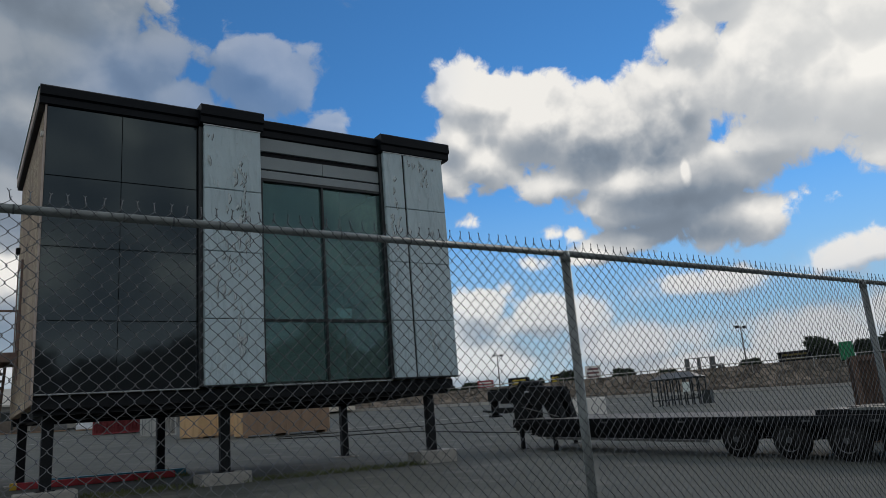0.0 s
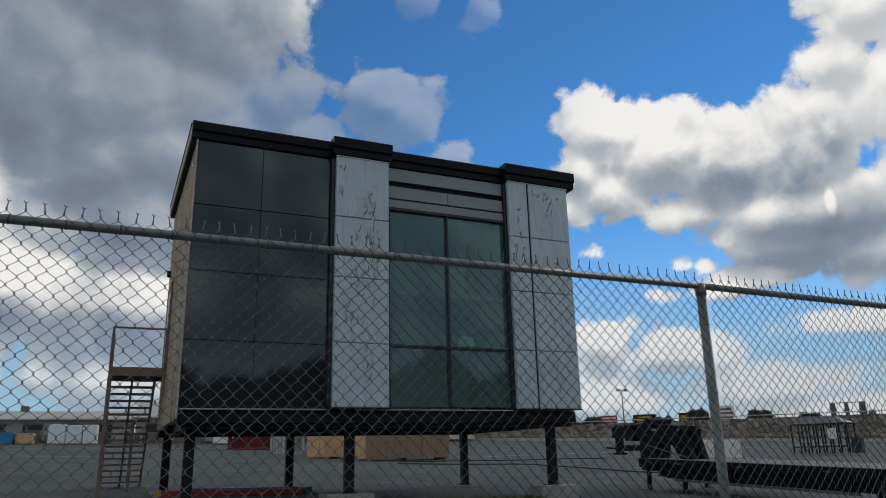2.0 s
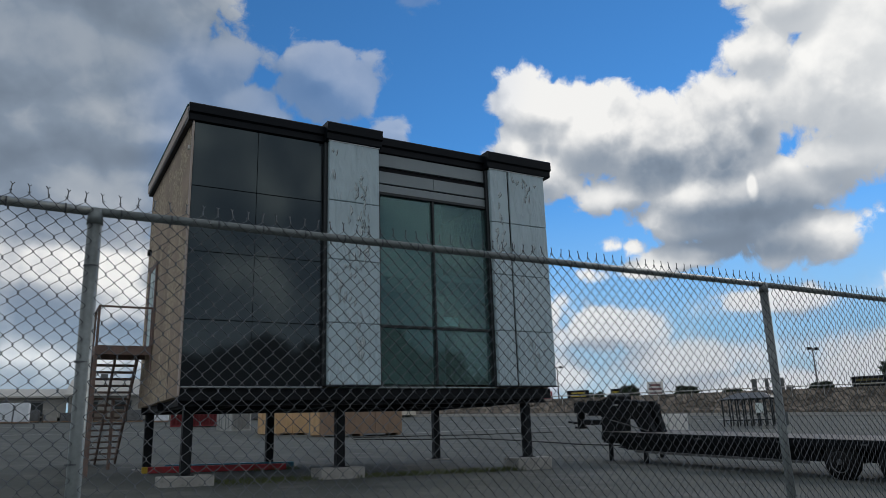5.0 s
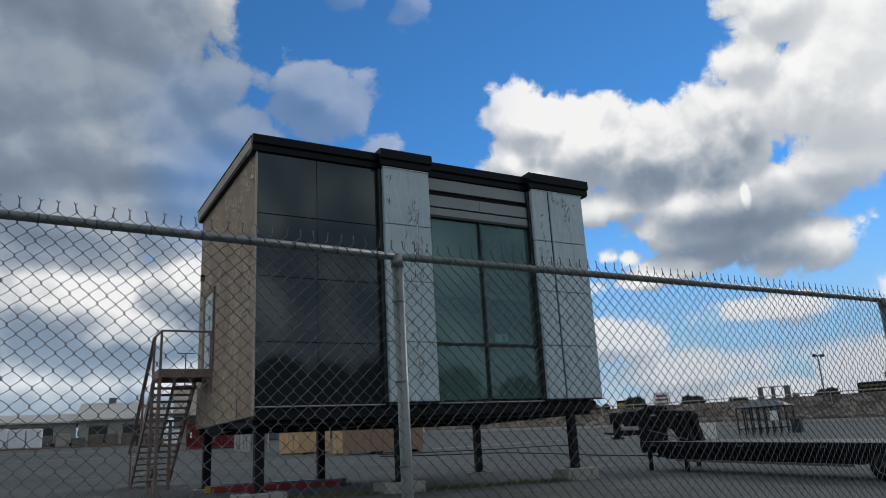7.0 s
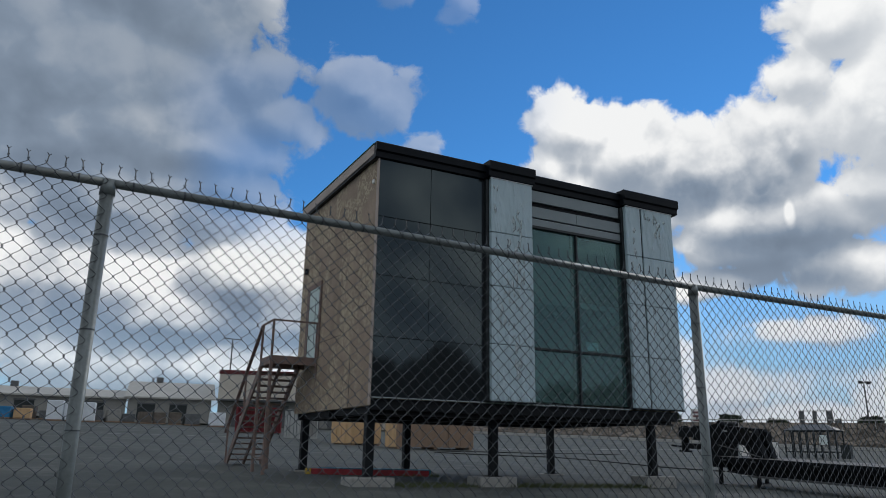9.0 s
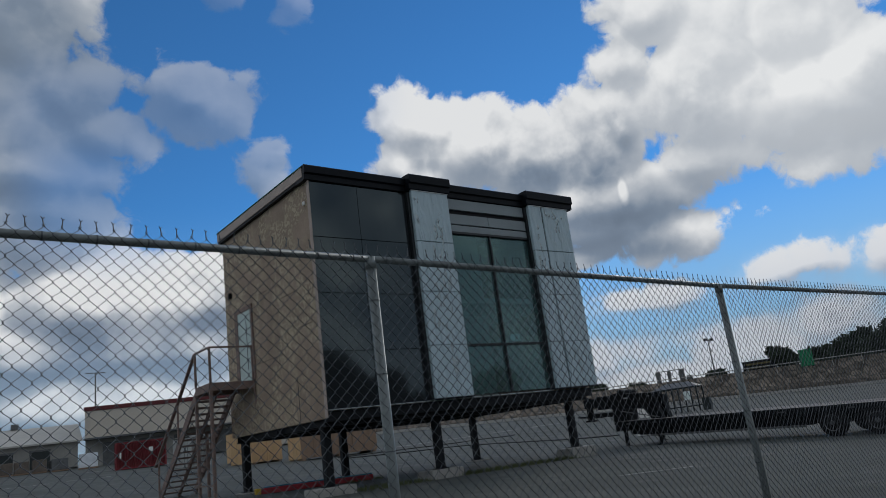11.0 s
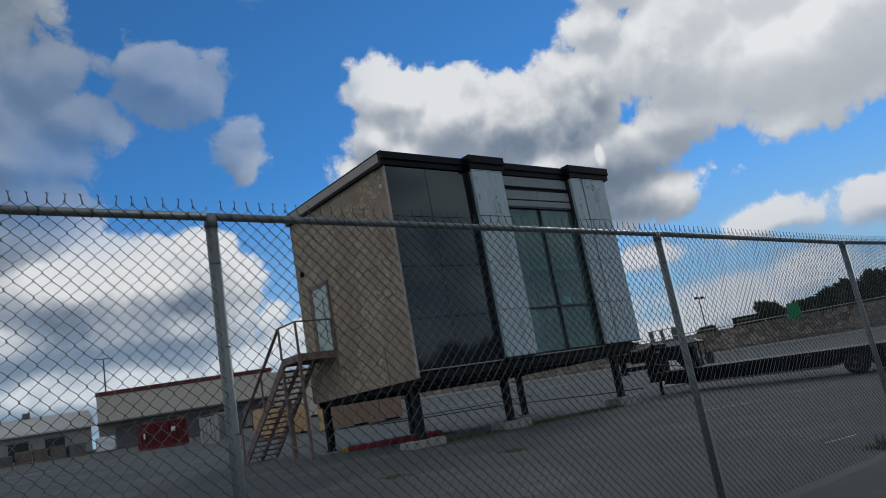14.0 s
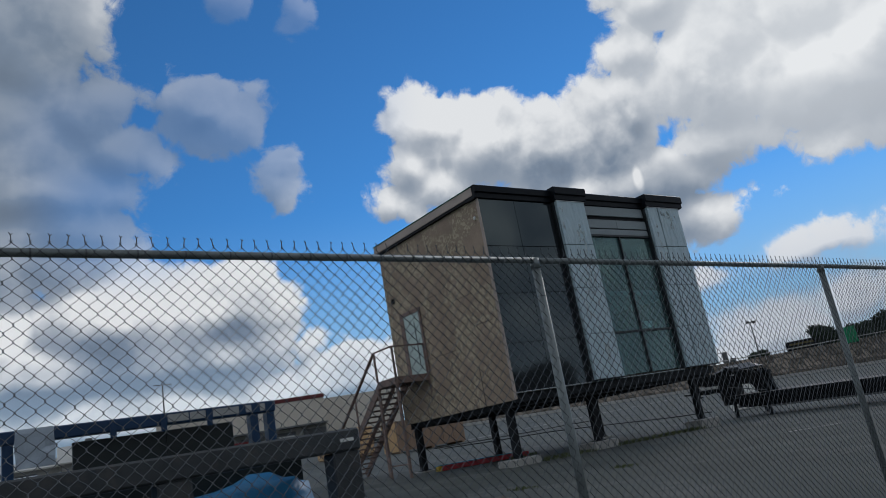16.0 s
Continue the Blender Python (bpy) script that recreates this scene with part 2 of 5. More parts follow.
# ---- materials ----
def material(name, col, rough=0.6, metal=0.0, var=0.18, grain=30.0, big=1.2, bump=0.25, dist=0.004, tint=None, stain=0.0, stretch=(1, 1, 1), spec=0.5, per_piece=0.0, coat=0.0):
    """Colour with fine grain, broad unevenness, optional stains in tint and fine relief; world-size patterns."""
    m = bpy.data.materials.new(name)
    m.use_nodes = True
    nt = m.node_tree
    b = nt.nodes["Principled BSDF"]
    geo = nt.nodes.new("ShaderNodeNewGeometry")
    mp = nt.nodes.new("ShaderNodeMapping")
    mp.inputs["Scale"].default_value = stretch
    nt.links.new(geo.outputs["Position"], mp.inputs[0])

    def nz(scale, detail, rough_=0.6):
        n = nt.nodes.new("ShaderNodeTexNoise")
        n.inputs["Scale"].default_value, n.inputs["Detail"].default_value, n.inputs["Roughness"].default_value = scale, detail, rough_
        nt.links.new(mp.outputs[0], n.inputs["Vector"])
        return n.outputs[0]

    def mix(f, a, c, blend="MIX"):
        n = nt.nodes.new("ShaderNodeMix")
        n.data_type, n.blend_type = "RGBA", blend
        for i, v in ((0, f), (6, a), (7, c)):
            if isinstance(v, (int, float)):
                n.inputs[i].default_value = v
            elif isinstance(v, tuple):
                n.inputs[i].default_value = (*v[:3], 1)
            else:
                nt.links.new(v, n.inputs[i])
        return n.outputs[2]

    def rng(v, lo, hi, a, c):
        n = nt.nodes.new("ShaderNodeMapRange")
        nt.links.new(v, n.inputs[0])
        for i, k in enumerate((lo, hi, a, c)):
            n.inputs[i + 1].default_value = k
        return n.outputs[0]

    fine, broad = nz(grain, 5), nz(big, 4)
    dark, light = tuple(c * (1 - var) for c in col), tuple(min(1, c * (1 + var)) for c in col)
    out = mix(rng(broad, 0.3, 0.7, 0, 1), dark, light)
    out = mix(rng(fine, 0.25, 0.75, 0.0, var * 1.6), out, tuple(c * 0.55 for c in col))
    if stain:
        out = mix(rng(nz(big * 2.3, 6, 0.7), 0.52, 0.66, 0, stain), out, tint)
    if per_piece:
        oi = nt.nodes.new("ShaderNodeObjectInfo")
        out = mix(rng(oi.outputs["Random"], 0, 1, 0, per_piece), out, tuple(c * 0.45 for c in col))
    nt.links.new(out, b.inputs["Base Color"])
    nt.links.new(rng(fine, 0.3, 0.7, max(0.02, rough - 0.1), min(1, rough + 0.08)), b.inputs["Roughness"])
    b.inputs["Metallic"].default_value = metal
    b.inputs["Specular IOR Level"].default_value = spec
    b.inputs["Coat Weight"].default_value = coat
    if bump:
        bp = nt.nodes.new("ShaderNodeBump")
        bp.inputs["Strength"].default_value, bp.inputs["Distance"].default_value = bump, dist
        nt.links.new(fine, bp.inputs["Height"])
        nt.links.new(bp.outputs[0], b.inputs["Normal"])
    return m


M = dict(
    galv=material("galvanised_steel", (0.25, 0.275, 0.27), 0.5, 0.5, 0.2, 60, 5, 0.15, 0.002),
    wire=material("fence_wire", (0.125, 0.135, 0.145), 0.6, 0.3, 0.2, 40, 3, 0),
    black=material("black_metal", (0.010, 0.011, 0.013), 0.5, 0.0, 0.25, 25, 2, 0.15, spec=0.12),
    coping=material("charcoal_coping", (0.005, 0.0075, 0.011), 0.42, 0.0, 0.2, 14, 1.5, 0.1, spec=0.14),
    steel=material("dark_painted_steel", (0.012, 0.014, 0.017), 0.55, 0.0, 0.3, 25, 2, 0.2, spec=0.2),
    frame=material("dark_aluminium_frame", (0.02, 0.024, 0.026), 0.35, 0.3, 0.2, 30, 2, 0.05),
    silver=material("silver_edge_trim", (0.5, 0.52, 0.53), 0.35, 0.8, 0.15, 20, 2, 0.1),
    band=material("grey_metal_band", (0.24, 0.28, 0.29), 0.4, 0.0, 0.08, 20, 0.9, 0.05),
    concrete=material("concrete", (0.36, 0.35, 0.32), 0.9, 0.0, 0.15, 22, 2.5, 0.4, 0.006, (0.15, 0.15, 0.13), 0.5),
    fascia=material("fascia_board", (0.50, 0.41, 0.35), 0.7, 0.0, 0.12, 12, 1.5, 0.2),
    greenedge=material("green_membrane", (0.02, 0.13, 0.09), 0.6, 0.0, 0.2, 20, 2, 0.1),
    door=material("pale_green_door", (0.50, 0.60, 0.55), 0.4, 0.0, 0.06, 20, 1.5, 0.05),
    rust=material("rusty_brown_steel", (0.27, 0.19, 0.16), 0.75, 0.1, 0.3, 40, 4, 0.3, 0.003, (0.25, 0.2, 0.17), 0.5),
    asphalt=material("asphalt", (0.096, 0.103, 0.092), 0.92, 0.0, 0.24, 70, 0.3, 0.5, 0.006, (0.165, 0.162, 0.15), 0.6, spec=0.3),
    red=material("red_paint", (0.42, 0.03, 0.04), 0.55, 0.0, 0.2, 18, 2, 0.2, 0.004, (0.12, 0.03, 0.03), 0.5),
    blue=material("blue_paint", (0.03, 0.17, 0.26), 0.5, 0.0, 0.2, 18, 2, 0.2, 0.004, (0.05, 0.09, 0.12), 0.5),
    yellow=material("yellow_paint", (0.55, 0.36, 0.03), 0.5, 0.0, 0.15, 18, 2, 0.1),
    redbox=material("red_container_paint", (0.22, 0.022, 0.028), 0.55, 0.0, 0.15, 8, 0.7, 0.1, 0.004, (0.13, 0.03, 0.025), 0.4),
    rustbox=material("rust_brown_paint", (0.17, 0.105, 0.075), 0.7, 0.0, 0.2, 8, 0.7, 0.15, 0.004, (0.09, 0.06, 0.05), 0.5),
    greybox=material("grey_container_paint", (0.42, 0.42, 0.40), 0.6, 0.0, 0.12, 8, 0.8, 0.1),
    ply=material("plywood", (0.70, 0.45, 0.23), 0.75, 0.0, 0.12, 9, 0.9, 0.15, 0.003, (0.36, 0.22, 0.1), 0.45, (1, 1, 0.25), per_piece=0.25),
    brown=material("aged_plywood", (0.32, 0.215, 0.145), 0.8, 0.0, 0.15, 9, 0.8, 0.15, 0.003, (0.15, 0.1, 0.07), 0.5, (1, 1, 0.3), per_piece=0.2),
    beige=material("beige_cladding", (0.62, 0.56, 0.47), 0.75, 0.0, 0.06, 3, 0.15, 0.05),
    maroon=material("maroon_trim", (0.13, 0.02, 0.02), 0.6, 0.0, 0.1, 4, 0.5, 0.05),
    greywall=material("grey_block_wall", (0.32, 0.31, 0.28), 0.85, 0.0, 0.12, 3, 0.25, 0.1),
    roofing=material("pale_roof", (0.50, 0.48, 0.43), 0.7, 0.0, 0.08, 2, 0.2, 0.05),
    rock=material("stone_bank", (0.17, 0.14, 0.115), 0.95, 0.0, 0.3, 1.6, 0.25, 0.8, 0.12, (0.09, 0.085, 0.06), 0.7),
    kerb=material("pale_kerb", (0.45, 0.44, 0.41), 0.85, 0.0, 0.1, 8, 0.5, 0.1),
    foliage=material("foliage", (0.035, 0.055, 0.028), 0.8, 0.0, 0.4, 3, 0.4, 0),
    grass=material("dry_weeds", (0.10, 0.12, 0.045), 0.85, 0.0, 0.3, 9, 1.5, 0),
    bark=material("bark", (0.08, 0.06, 0.045), 0.9, 0.0, 0.3, 10, 2, 0.4),
    rubber=material("tyre_rubber", (0.014, 0.014, 0.014), 0.8, 0.0, 0.2, 30, 3, 0.2, spec=0.2),
    hub=material("wheel_rim", (0.13, 0.135, 0.14), 0.5, 0.5, 0.2, 20, 4, 0.1),
    decking=material("weathered_deck_planks", (0.21, 0.20, 0.19), 0.85, 0.0, 0.2, 14, 1.2, 0.3, 0.004, (0.12, 0.11, 0.1), 0.5, per_piece=0.3),
    white=material("white_wrap", (0.74, 0.77, 0.80), 0.45, 0.0, 0.1, 8, 2, 0.4, 0.02),
    sheet=material("thin_plastic_sheet", (0.46, 0.52, 0.58), 0.4, 0.0, 0.15, 8, 2, 0.4, 0.02),
    racksteel=material("dark_grey_rack_paint", (0.062, 0.068, 0.072), 0.55, 0.0, 0.25, 20, 3, 0.2, 0.003, (0.10, 0.09, 0.08), 0.5),
    green=material("green_bin", (0.01, 0.25, 0.10), 0.5, 0.0, 0.1, 6, 0.6, 0.05),
    signwhite=material("sign_white", (0.82, 0.81, 0.77), 0.5, 0.0, 0.05, 5, 0.5, 0),
    signdark=material("sign_lettering", (0.22, 0.10, 0.10), 0.5, 0.0, 0.05, 5, 0.5, 0),
    signred=material("sign_red", (0.32, 0.05, 0.06), 0.5, 0.0, 0.05, 5, 0.5, 0),
    signyellow=material("sign_yellow", (0.50, 0.38, 0.03), 0.5, 0.0, 0.05, 5, 0.5, 0),
    hoardmark=material("dull_yellow_marks", (0.16, 0.13, 0.03), 0.6, 0.0, 0.3, 5, 0.5, 0),
    tarp=material("blue_tarpaulin", (0.015, 0.20, 0.42), 0.45, 0.0, 0.2, 10, 3, 0.5, 0.02),
    bluesteel=material("navy_painted_steel", (0.007, 0.042, 0.11), 0.45, 0.0, 0.2, 20, 3, 0.1, 0.003, (0.02, 0.05, 0.1), 0.5),
    greysteel=material("grey_painted_steel", (0.13, 0.135, 0.135), 0.6, 0.0, 0.2, 20, 3, 0.2, 0.003, (0.09, 0.085, 0.08), 0.5),
    darkpanel=material("dark_green_panel", (0.015, 0.022, 0.022), 0.5, 0.0, 0.2, 10, 2, 0.1),
    hose=material("black_hose", (0.015, 0.015, 0.015), 0.6, 0.0, 0.2, 20, 2, 0.1),
    paper=material("pale_paper", (0.78, 0.85, 0.82), 0.7, 0.0, 0.05, 20, 3, 0),
    interior=material("pale_interior_lining", (0.40, 0.42, 0.40), 0.9, 0.0, 0.1, 6, 0.8, 0.1),
    seam=material("dark_joint_filler", (0.02, 0.022, 0.024), 0.8, 0.0, 0.2, 20, 2, 0),
    hill=material("scrub_hillside", (0.055, 0.058, 0.035), 0.95, 0.0, 0.4, 0.5, 0.06, 0.6, 0.3, (0.11, 0.09, 0.06), 0.6),
)


def peeled_panel():
    """Grey composite panel with remains of protective film: vertical wrinkled streaks and torn patches."""
    m = material("grey_composite_panel", (0.48, 0.60, 0.64), 0.36, 0.0, 0.07, 24, 0.8, 0.04)
    nt = m.node_tree
    b = nt.nodes["Principled BSDF"]
    geo = nt.nodes.new("ShaderNodeNewGeometry")
    mp = nt.nodes.new("ShaderNodeMapping")
    mp.inputs["Scale"].default_value = (4.6, 4.6, 1.5)
    nt.links.new(geo.outputs["Position"], mp.inputs[0])
    n1 = nt.nodes.new("ShaderNodeTexNoise")
    n1.inputs["Scale"].default_value, n1.inputs["Detail"].default_value, n1.inputs["Distortion"].default_value = 1.3, 6, 1.6
    nt.links.new(mp.outputs[0], n1.inputs["Vector"])
    # narrow dark ridges on the noise contour: torn edges, their shade in the colour
    edge = nt.nodes.new("ShaderNodeMath")
    edge.operation = "SUBTRACT"
    nt.links.new(n1.outputs[0], edge.inputs[0])
    edge.inputs[1].default_value = 0.60
    ab = nt.nodes.new("ShaderNodeMath")
    ab.operation = "ABSOLUTE"
    nt.links.new(edge.outputs[0], ab.inputs[0])
    ridge = nt.nodes.new("ShaderNodeMapRange")
    nt.links.new(ab.outputs[0], ridge.inputs[0])
    for i, k in enumerate((0.0, 0.018, 1.0, 0.0)):
        ridge.inputs[i + 1].default_value = k
    film = nt.nodes.new("ShaderNodeMapRange")
    nt.links.new(n1.outputs[0], film.inputs[0])
    for i, k in enumerate((0.59, 0.61, 0.0, 1.0)):
        film.inputs[i + 1].default_value = k
    # the remains hang together in patches
    n2 = nt.nodes.new("ShaderNodeTexNoise")
    n2.inputs["Scale"].default_value, n2.inputs["Detail"].default_value = 0.55, 2
    nt.links.new(mp.outputs[0], n2.inputs["Vector"])
    patch = nt.nodes.new("ShaderNodeMapRange")
    nt.links.new(n2.outputs[0], patch.inputs[0])
    for i, k in enumerate((0.47, 0.58, 0.0, 1.0)):
        patch.inputs[i + 1].default_value = k

    def times(a, c):
        n = nt.nodes.new("ShaderNodeMath")
        n.operation = "MULTIPLY"
        nt.links.new(a, n.inputs[0])
        nt.links.new(c, n.inputs[1])
        return n
    ridge, film = times(ridge.outputs[0], patch.outputs[0]), times(film.outputs[0], patch.outputs[0])
    relief_h = times(n1.outputs[0], patch.outputs[0])
    base = b.inputs["Base Color"].links[0].from_socket
    mx = nt.nodes.new("ShaderNodeMix")
    mx.data_type = "RGBA"
    sc = nt.nodes.new("ShaderNodeMath")
    sc.operation = "MULTIPLY"
    nt.links.new(film.outputs[0], sc.inputs[0])
    sc.inputs[1].default_value = 0.2
    nt.links.new(sc.outputs[0], mx.inputs[0])
    nt.links.new(base, mx.inputs[6])
    mx.inputs[7].default_value = (0.80, 0.84, 0.84, 1)
    mx2 = nt.nodes.new("ShaderNodeMix")
    mx2.data_type = "RGBA"
    sc2 = nt.nodes.new("ShaderNodeMath")
    sc2.operation = "MULTIPLY"
    nt.links.new(ridge.outputs[0], sc2.inputs[0])
    sc2.inputs[1].default_value = 0.35
    nt.links.new(sc2.outputs[0], mx2.inputs[0])
    nt.links.new(mx.outputs[2], mx2.inputs[6])
    mx2.inputs[7].default_value = (0.10, 0.11, 0.12, 1)
    nt.links.new(mx2.outputs[2], b.inputs["Base Color"])
    bp = nt.nodes.new("ShaderNodeBump")
    bp.inputs["Strength"].default_value, bp.inputs["Distance"].default_value = 1.0, 0.05
    nt.links.new(relief_h.outputs[0], bp.inputs["Height"])
    nt.links.new(bp.outputs[0], b.inputs["Normal"])
    return m


M["panel"] = peeled_panel()
# grey for the shade painted beside the film wrinkles
M["filmshade"] = material("wrinkle_shade_grey", (0.10, 0.12, 0.13), 0.6, 0.0, 0.3, 40, 4, 0.2)
M["film"] = material("wrinkled_film", (0.64, 0.71, 0.72), 0.32, 0.0, 0.12, 30, 3, 0.2, 0.003)


def stone_wall():
    """Rough-laid brown stones with dark joints."""
    m = material("laid_stone", (0.20, 0.165, 0.135), 0.95, 0.0, 0.3, 2.2, 0.25, 0.8, 0.1, (0.10, 0.09, 0.065), 0.6)
    nt = m.node_tree
    b = nt.nodes["Principled BSDF"]
    geo = nt.nodes.new("ShaderNodeNewGeometry")
    cells, joints = nt.nodes.new("ShaderNodeTexVoronoi"), nt.nodes.new("ShaderNodeTexVoronoi")
    joints.feature = "DISTANCE_TO_EDGE"
    for v in (cells, joints):
        v.inputs["Scale"].default_value = 0.95
        nt.links.new(geo.outputs["Position"], v.inputs["Vector"])
    sep = nt.nodes.new("ShaderNodeSeparateColor")
    nt.links.new(cells.outputs["Color"], sep.inputs[0])
    base = b.inputs["Base Color"].links[0].from_socket
    for sock, lo, hi, top, col in ((sep.outputs[0], 0.3, 1.0, 0.75, (0.36, 0.30, 0.24, 1)), (sep.outputs[1], 0.6, 1.0, 0.6, (0.09, 0.08, 0.07, 1)), (joints.outputs[0], 0.10, 0.02, 0.8, (0.05, 0.045, 0.035, 1))):
        r = nt.nodes.new("ShaderNodeMapRange")
        nt.links.new(sock, r.inputs[0])
        for i, k in enumerate((lo, hi, 0.0, top)):
            r.inputs[i + 1].default_value = k
        mx = nt.nodes.new("ShaderNodeMix")
        mx.data_type = "RGBA"
        nt.links.new(r.outputs[0], mx.inputs[0])
        nt.links.new(base, mx.inputs[6])
        mx.inputs[7].default_value = col
        base = mx.outputs[2]
    nt.links.new(base, b.inputs["Base Color"])
    return m


M["bankstone"] = stone_wall()


def scabbed_board():
    """Tan sheathing with clusters of raised yellowish adhesive scabs."""
    m = material("weathered_sheathing", (0.40, 0.30, 0.222), 0.85, 0.0, 0.22, 22, 0.9, 0.5, 0.012, (0.50, 0.40, 0.26), 0.6)
    nt = m.node_tree
    b = nt.nodes["Principled BSDF"]
    geo = nt.nodes.new("ShaderNodeNewGeometry")

    def nz(scale, detail, dist=0.0):
        n = nt.nodes.new("ShaderNodeTexNoise")
        n.inputs["Scale"].default_value, n.inputs["Detail"].default_value, n.inputs["Distortion"].default_value = scale, detail, dist
        nt.links.new(geo.outputs["Position"], n.inputs["Vector"])
        return n.outputs[0]

    def rng(v, lo, hi):
        n = nt.nodes.new("ShaderNodeMapRange")
        n.interpolation_type = "SMOOTHSTEP"
        nt.links.new(v, n.inputs[0])
        n.inputs[1].default_value, n.inputs[2].default_value = lo, hi
        return n.outputs[0]

    blot, cluster = rng(nz(7.5, 4, 1.5), 0.49, 0.55), rng(nz(0.8, 3), 0.42, 0.54)
    pr = nt.nodes.new("ShaderNodeMath")
    pr.operation = "MULTIPLY"
    nt.links.new(blot, pr.inputs[0])
    nt.links.new(cluster, pr.inputs[1])
    mx = nt.nodes.new("ShaderNodeMix")
    mx.data_type = "RGBA"
    nt.links.new(pr.outputs[0], mx.inputs[0])
    nt.links.new(b.inputs["Base Color"].links[0].from_socket, mx.inputs[6])
    mx.inputs[7].default_value = (0.58, 0.485, 0.335, 1)
    nt.links.new(mx.outputs[2], b.inputs["Base Color"])
    bp = nt.nodes.new("ShaderNodeBump")
    bp.inputs["Strength"].default_value, bp.inputs["Distance"].default_value = 0.8, 0.03
    nt.links.new(pr.outputs[0], bp.inputs["Height"])
    nt.links.new(b.inputs["Normal"].links[0].from_socket, bp.inputs["Normal"])
    nt.links.new(bp.outputs[0], b.inputs["Normal"])
    return m


M["side"] = scabbed_board()


def glass(name, col, transmit, rough, ior, tint):
    m = material(name, col, rough, 0.0, 0.1, 5, 0.5, 0.03, 0.01)
    b = m.node_tree.nodes["Principled BSDF"]
    b.inputs["Transmission Weight"].default_value = transmit
    b.inputs["IOR"].default_value = ior
    b.inputs["Specular Tint"].default_value = (*tint, 1)
    b.inputs["Specular IOR Level"].default_value = 1.0
    for l in list(b.inputs["Roughness"].links):
        m.node_tree.links.remove(l)
    b.inputs["Roughness"].default_value = rough
    return m


M["spandrel"] = glass("dark_spandrel_glass", (0.024, 0.027, 0.030), 0.0, 0.05, 1.40, (0.74, 0.95, 1.0))
M["glass"] = glass("teal_tinted_glass", (0.42, 0.66, 0.64), 0.85, 0.02, 1.52, (0.60, 0.96, 1.0))


# ---- builders ----
def box(bm, x0, x1, y0, y1, z0, z1, bevel=0.0):
    r = bmesh.ops.create_cube(bm, size=1.0, matrix=Matrix.Translation(((x0 + x1) / 2, (y0 + y1) / 2, (z0 + z1) / 2)) @ Matrix.Diagonal((abs(x1 - x0), abs(y1 - y0), abs(z1 - z0), 1)))
    if bevel:
        edges = list({e for v in r["verts"] for e in v.link_edges})
        bmesh.ops.bevel(bm, geom=edges, offset=bevel, segments=1, affect="EDGES")
    return bm


def bx(x0, x1, y0, y1, z0, z1, bevel=0.0):
    return box(bmesh.new(), x0, x1, y0, y1, z0, z1, bevel)


def tube(bm, a, b, r, sides=10, r2=None):
    a, b = Vector(a), Vector(b)
    turn = (b - a).to_track_quat("Z", "Y").to_matrix().to_4x4()
    bmesh.ops.create_cone(bm, cap_ends=True, segments=sides, radius1=r, radius2=r if r2 is None else r2, depth=(b - a).length, matrix=Matrix.Translation((a + b) / 2) @ turn)
    return bm


def bar(bm, a, b, w, h, bevel=0.0):
    """A square bar from a to b, w wide and h deep."""
    a, b = Vector(a), Vector(b)
    turn = (b - a).to_track_quat("Z", "Y").to_matrix().to_4x4()
    r = bmesh.ops.create_cube(bm, size=1.0, matrix=Matrix.Translation((a + b) / 2) @ turn @ Matrix.Diagonal((w, h, (b - a).length, 1)))
    if bevel:
        bmesh.ops.bevel(bm, geom=list({e for v in r["verts"] for e in v.link_edges}), offset=bevel, segments=1, affect="EDGES")
    return bm


def mesh_of(name, bm, mat, smooth=False):
    me = bpy.data.meshes.new(name)
    bm.to_mesh(me)
    bm.free()
    me.materials.append(mat)
    if smooth:
        for p in me.polygons:
            p.use_smooth = True
    return me


def part(name, bm, mat, parent, label="", smooth=False):
    """One mesh object under a thing or a part; bm in the thing's own frame."""
    ob = new(name, mesh_of(name, bm, mat, smooth) if isinstance(bm, bmesh.types.BMesh) else bm)
    ob.parent = parent
    return tagged(ob, label)


def thing(name, m, label, category, group="", kind=""):
    ob = new(name)
    ob.empty_display_size = 0.2
    ob.matrix_world = m
    return tagged(ob, label, category, group, kind)


def solid(name, bm, mat, label, category, group="", kind="", m=None, smooth=False):
    ob = new(name, mesh_of(name, bm, mat, smooth))
    if m is not None:
        ob.matrix_world = m
    return tagged(ob, label, category, group, kind)


def at(x, y, z=None, rz=0.0, rx=0.0, ry=0.0):
    return pose(x, y, ground_z(x, y) if z is None else z, rx, ry, rz)


# ---- ground ----
def build_ground():
    xs = sorted(set([-3000, -1200, -500, -200, -100, -60, -40] + [round(-25 + 2.5 * i, 1) for i in range(17)] + [18, 22, 30, 45, 60, 90, 140, 220, 500, 1200, 3000]))
    ys = sorted(set([-3000, -1200, -500, -200, -100, -60, -40, -30] + [-22 + 4 * i for i in range(16)] + [40, 50, 60, 75, 90, 112, 150, 250, 600, 1500, 3000]))
    bm = bmesh.new()
    grid = [[bm.verts.new((x, y, ground_z(x, y))) for x in xs] for y in ys]
    for j in range(len(ys) - 1):
        for i in range(len(xs) - 1):
            bm.faces.new((grid[j][i], grid[j][i + 1], grid[j + 1][i + 1], grid[j + 1][i]))
    solid("ground", bm, M["asphalt"], "worn grey asphalt yard with faint stains and cracks", "ground", kind="structure", smooth=True)


build_ground()


# ---- the raised facade mock-up building ----
BX0, BX1, BY0, BY1 = 0.0, 9.22, 0.25, 5.95
ZB, ZT = 1.94, 7.58


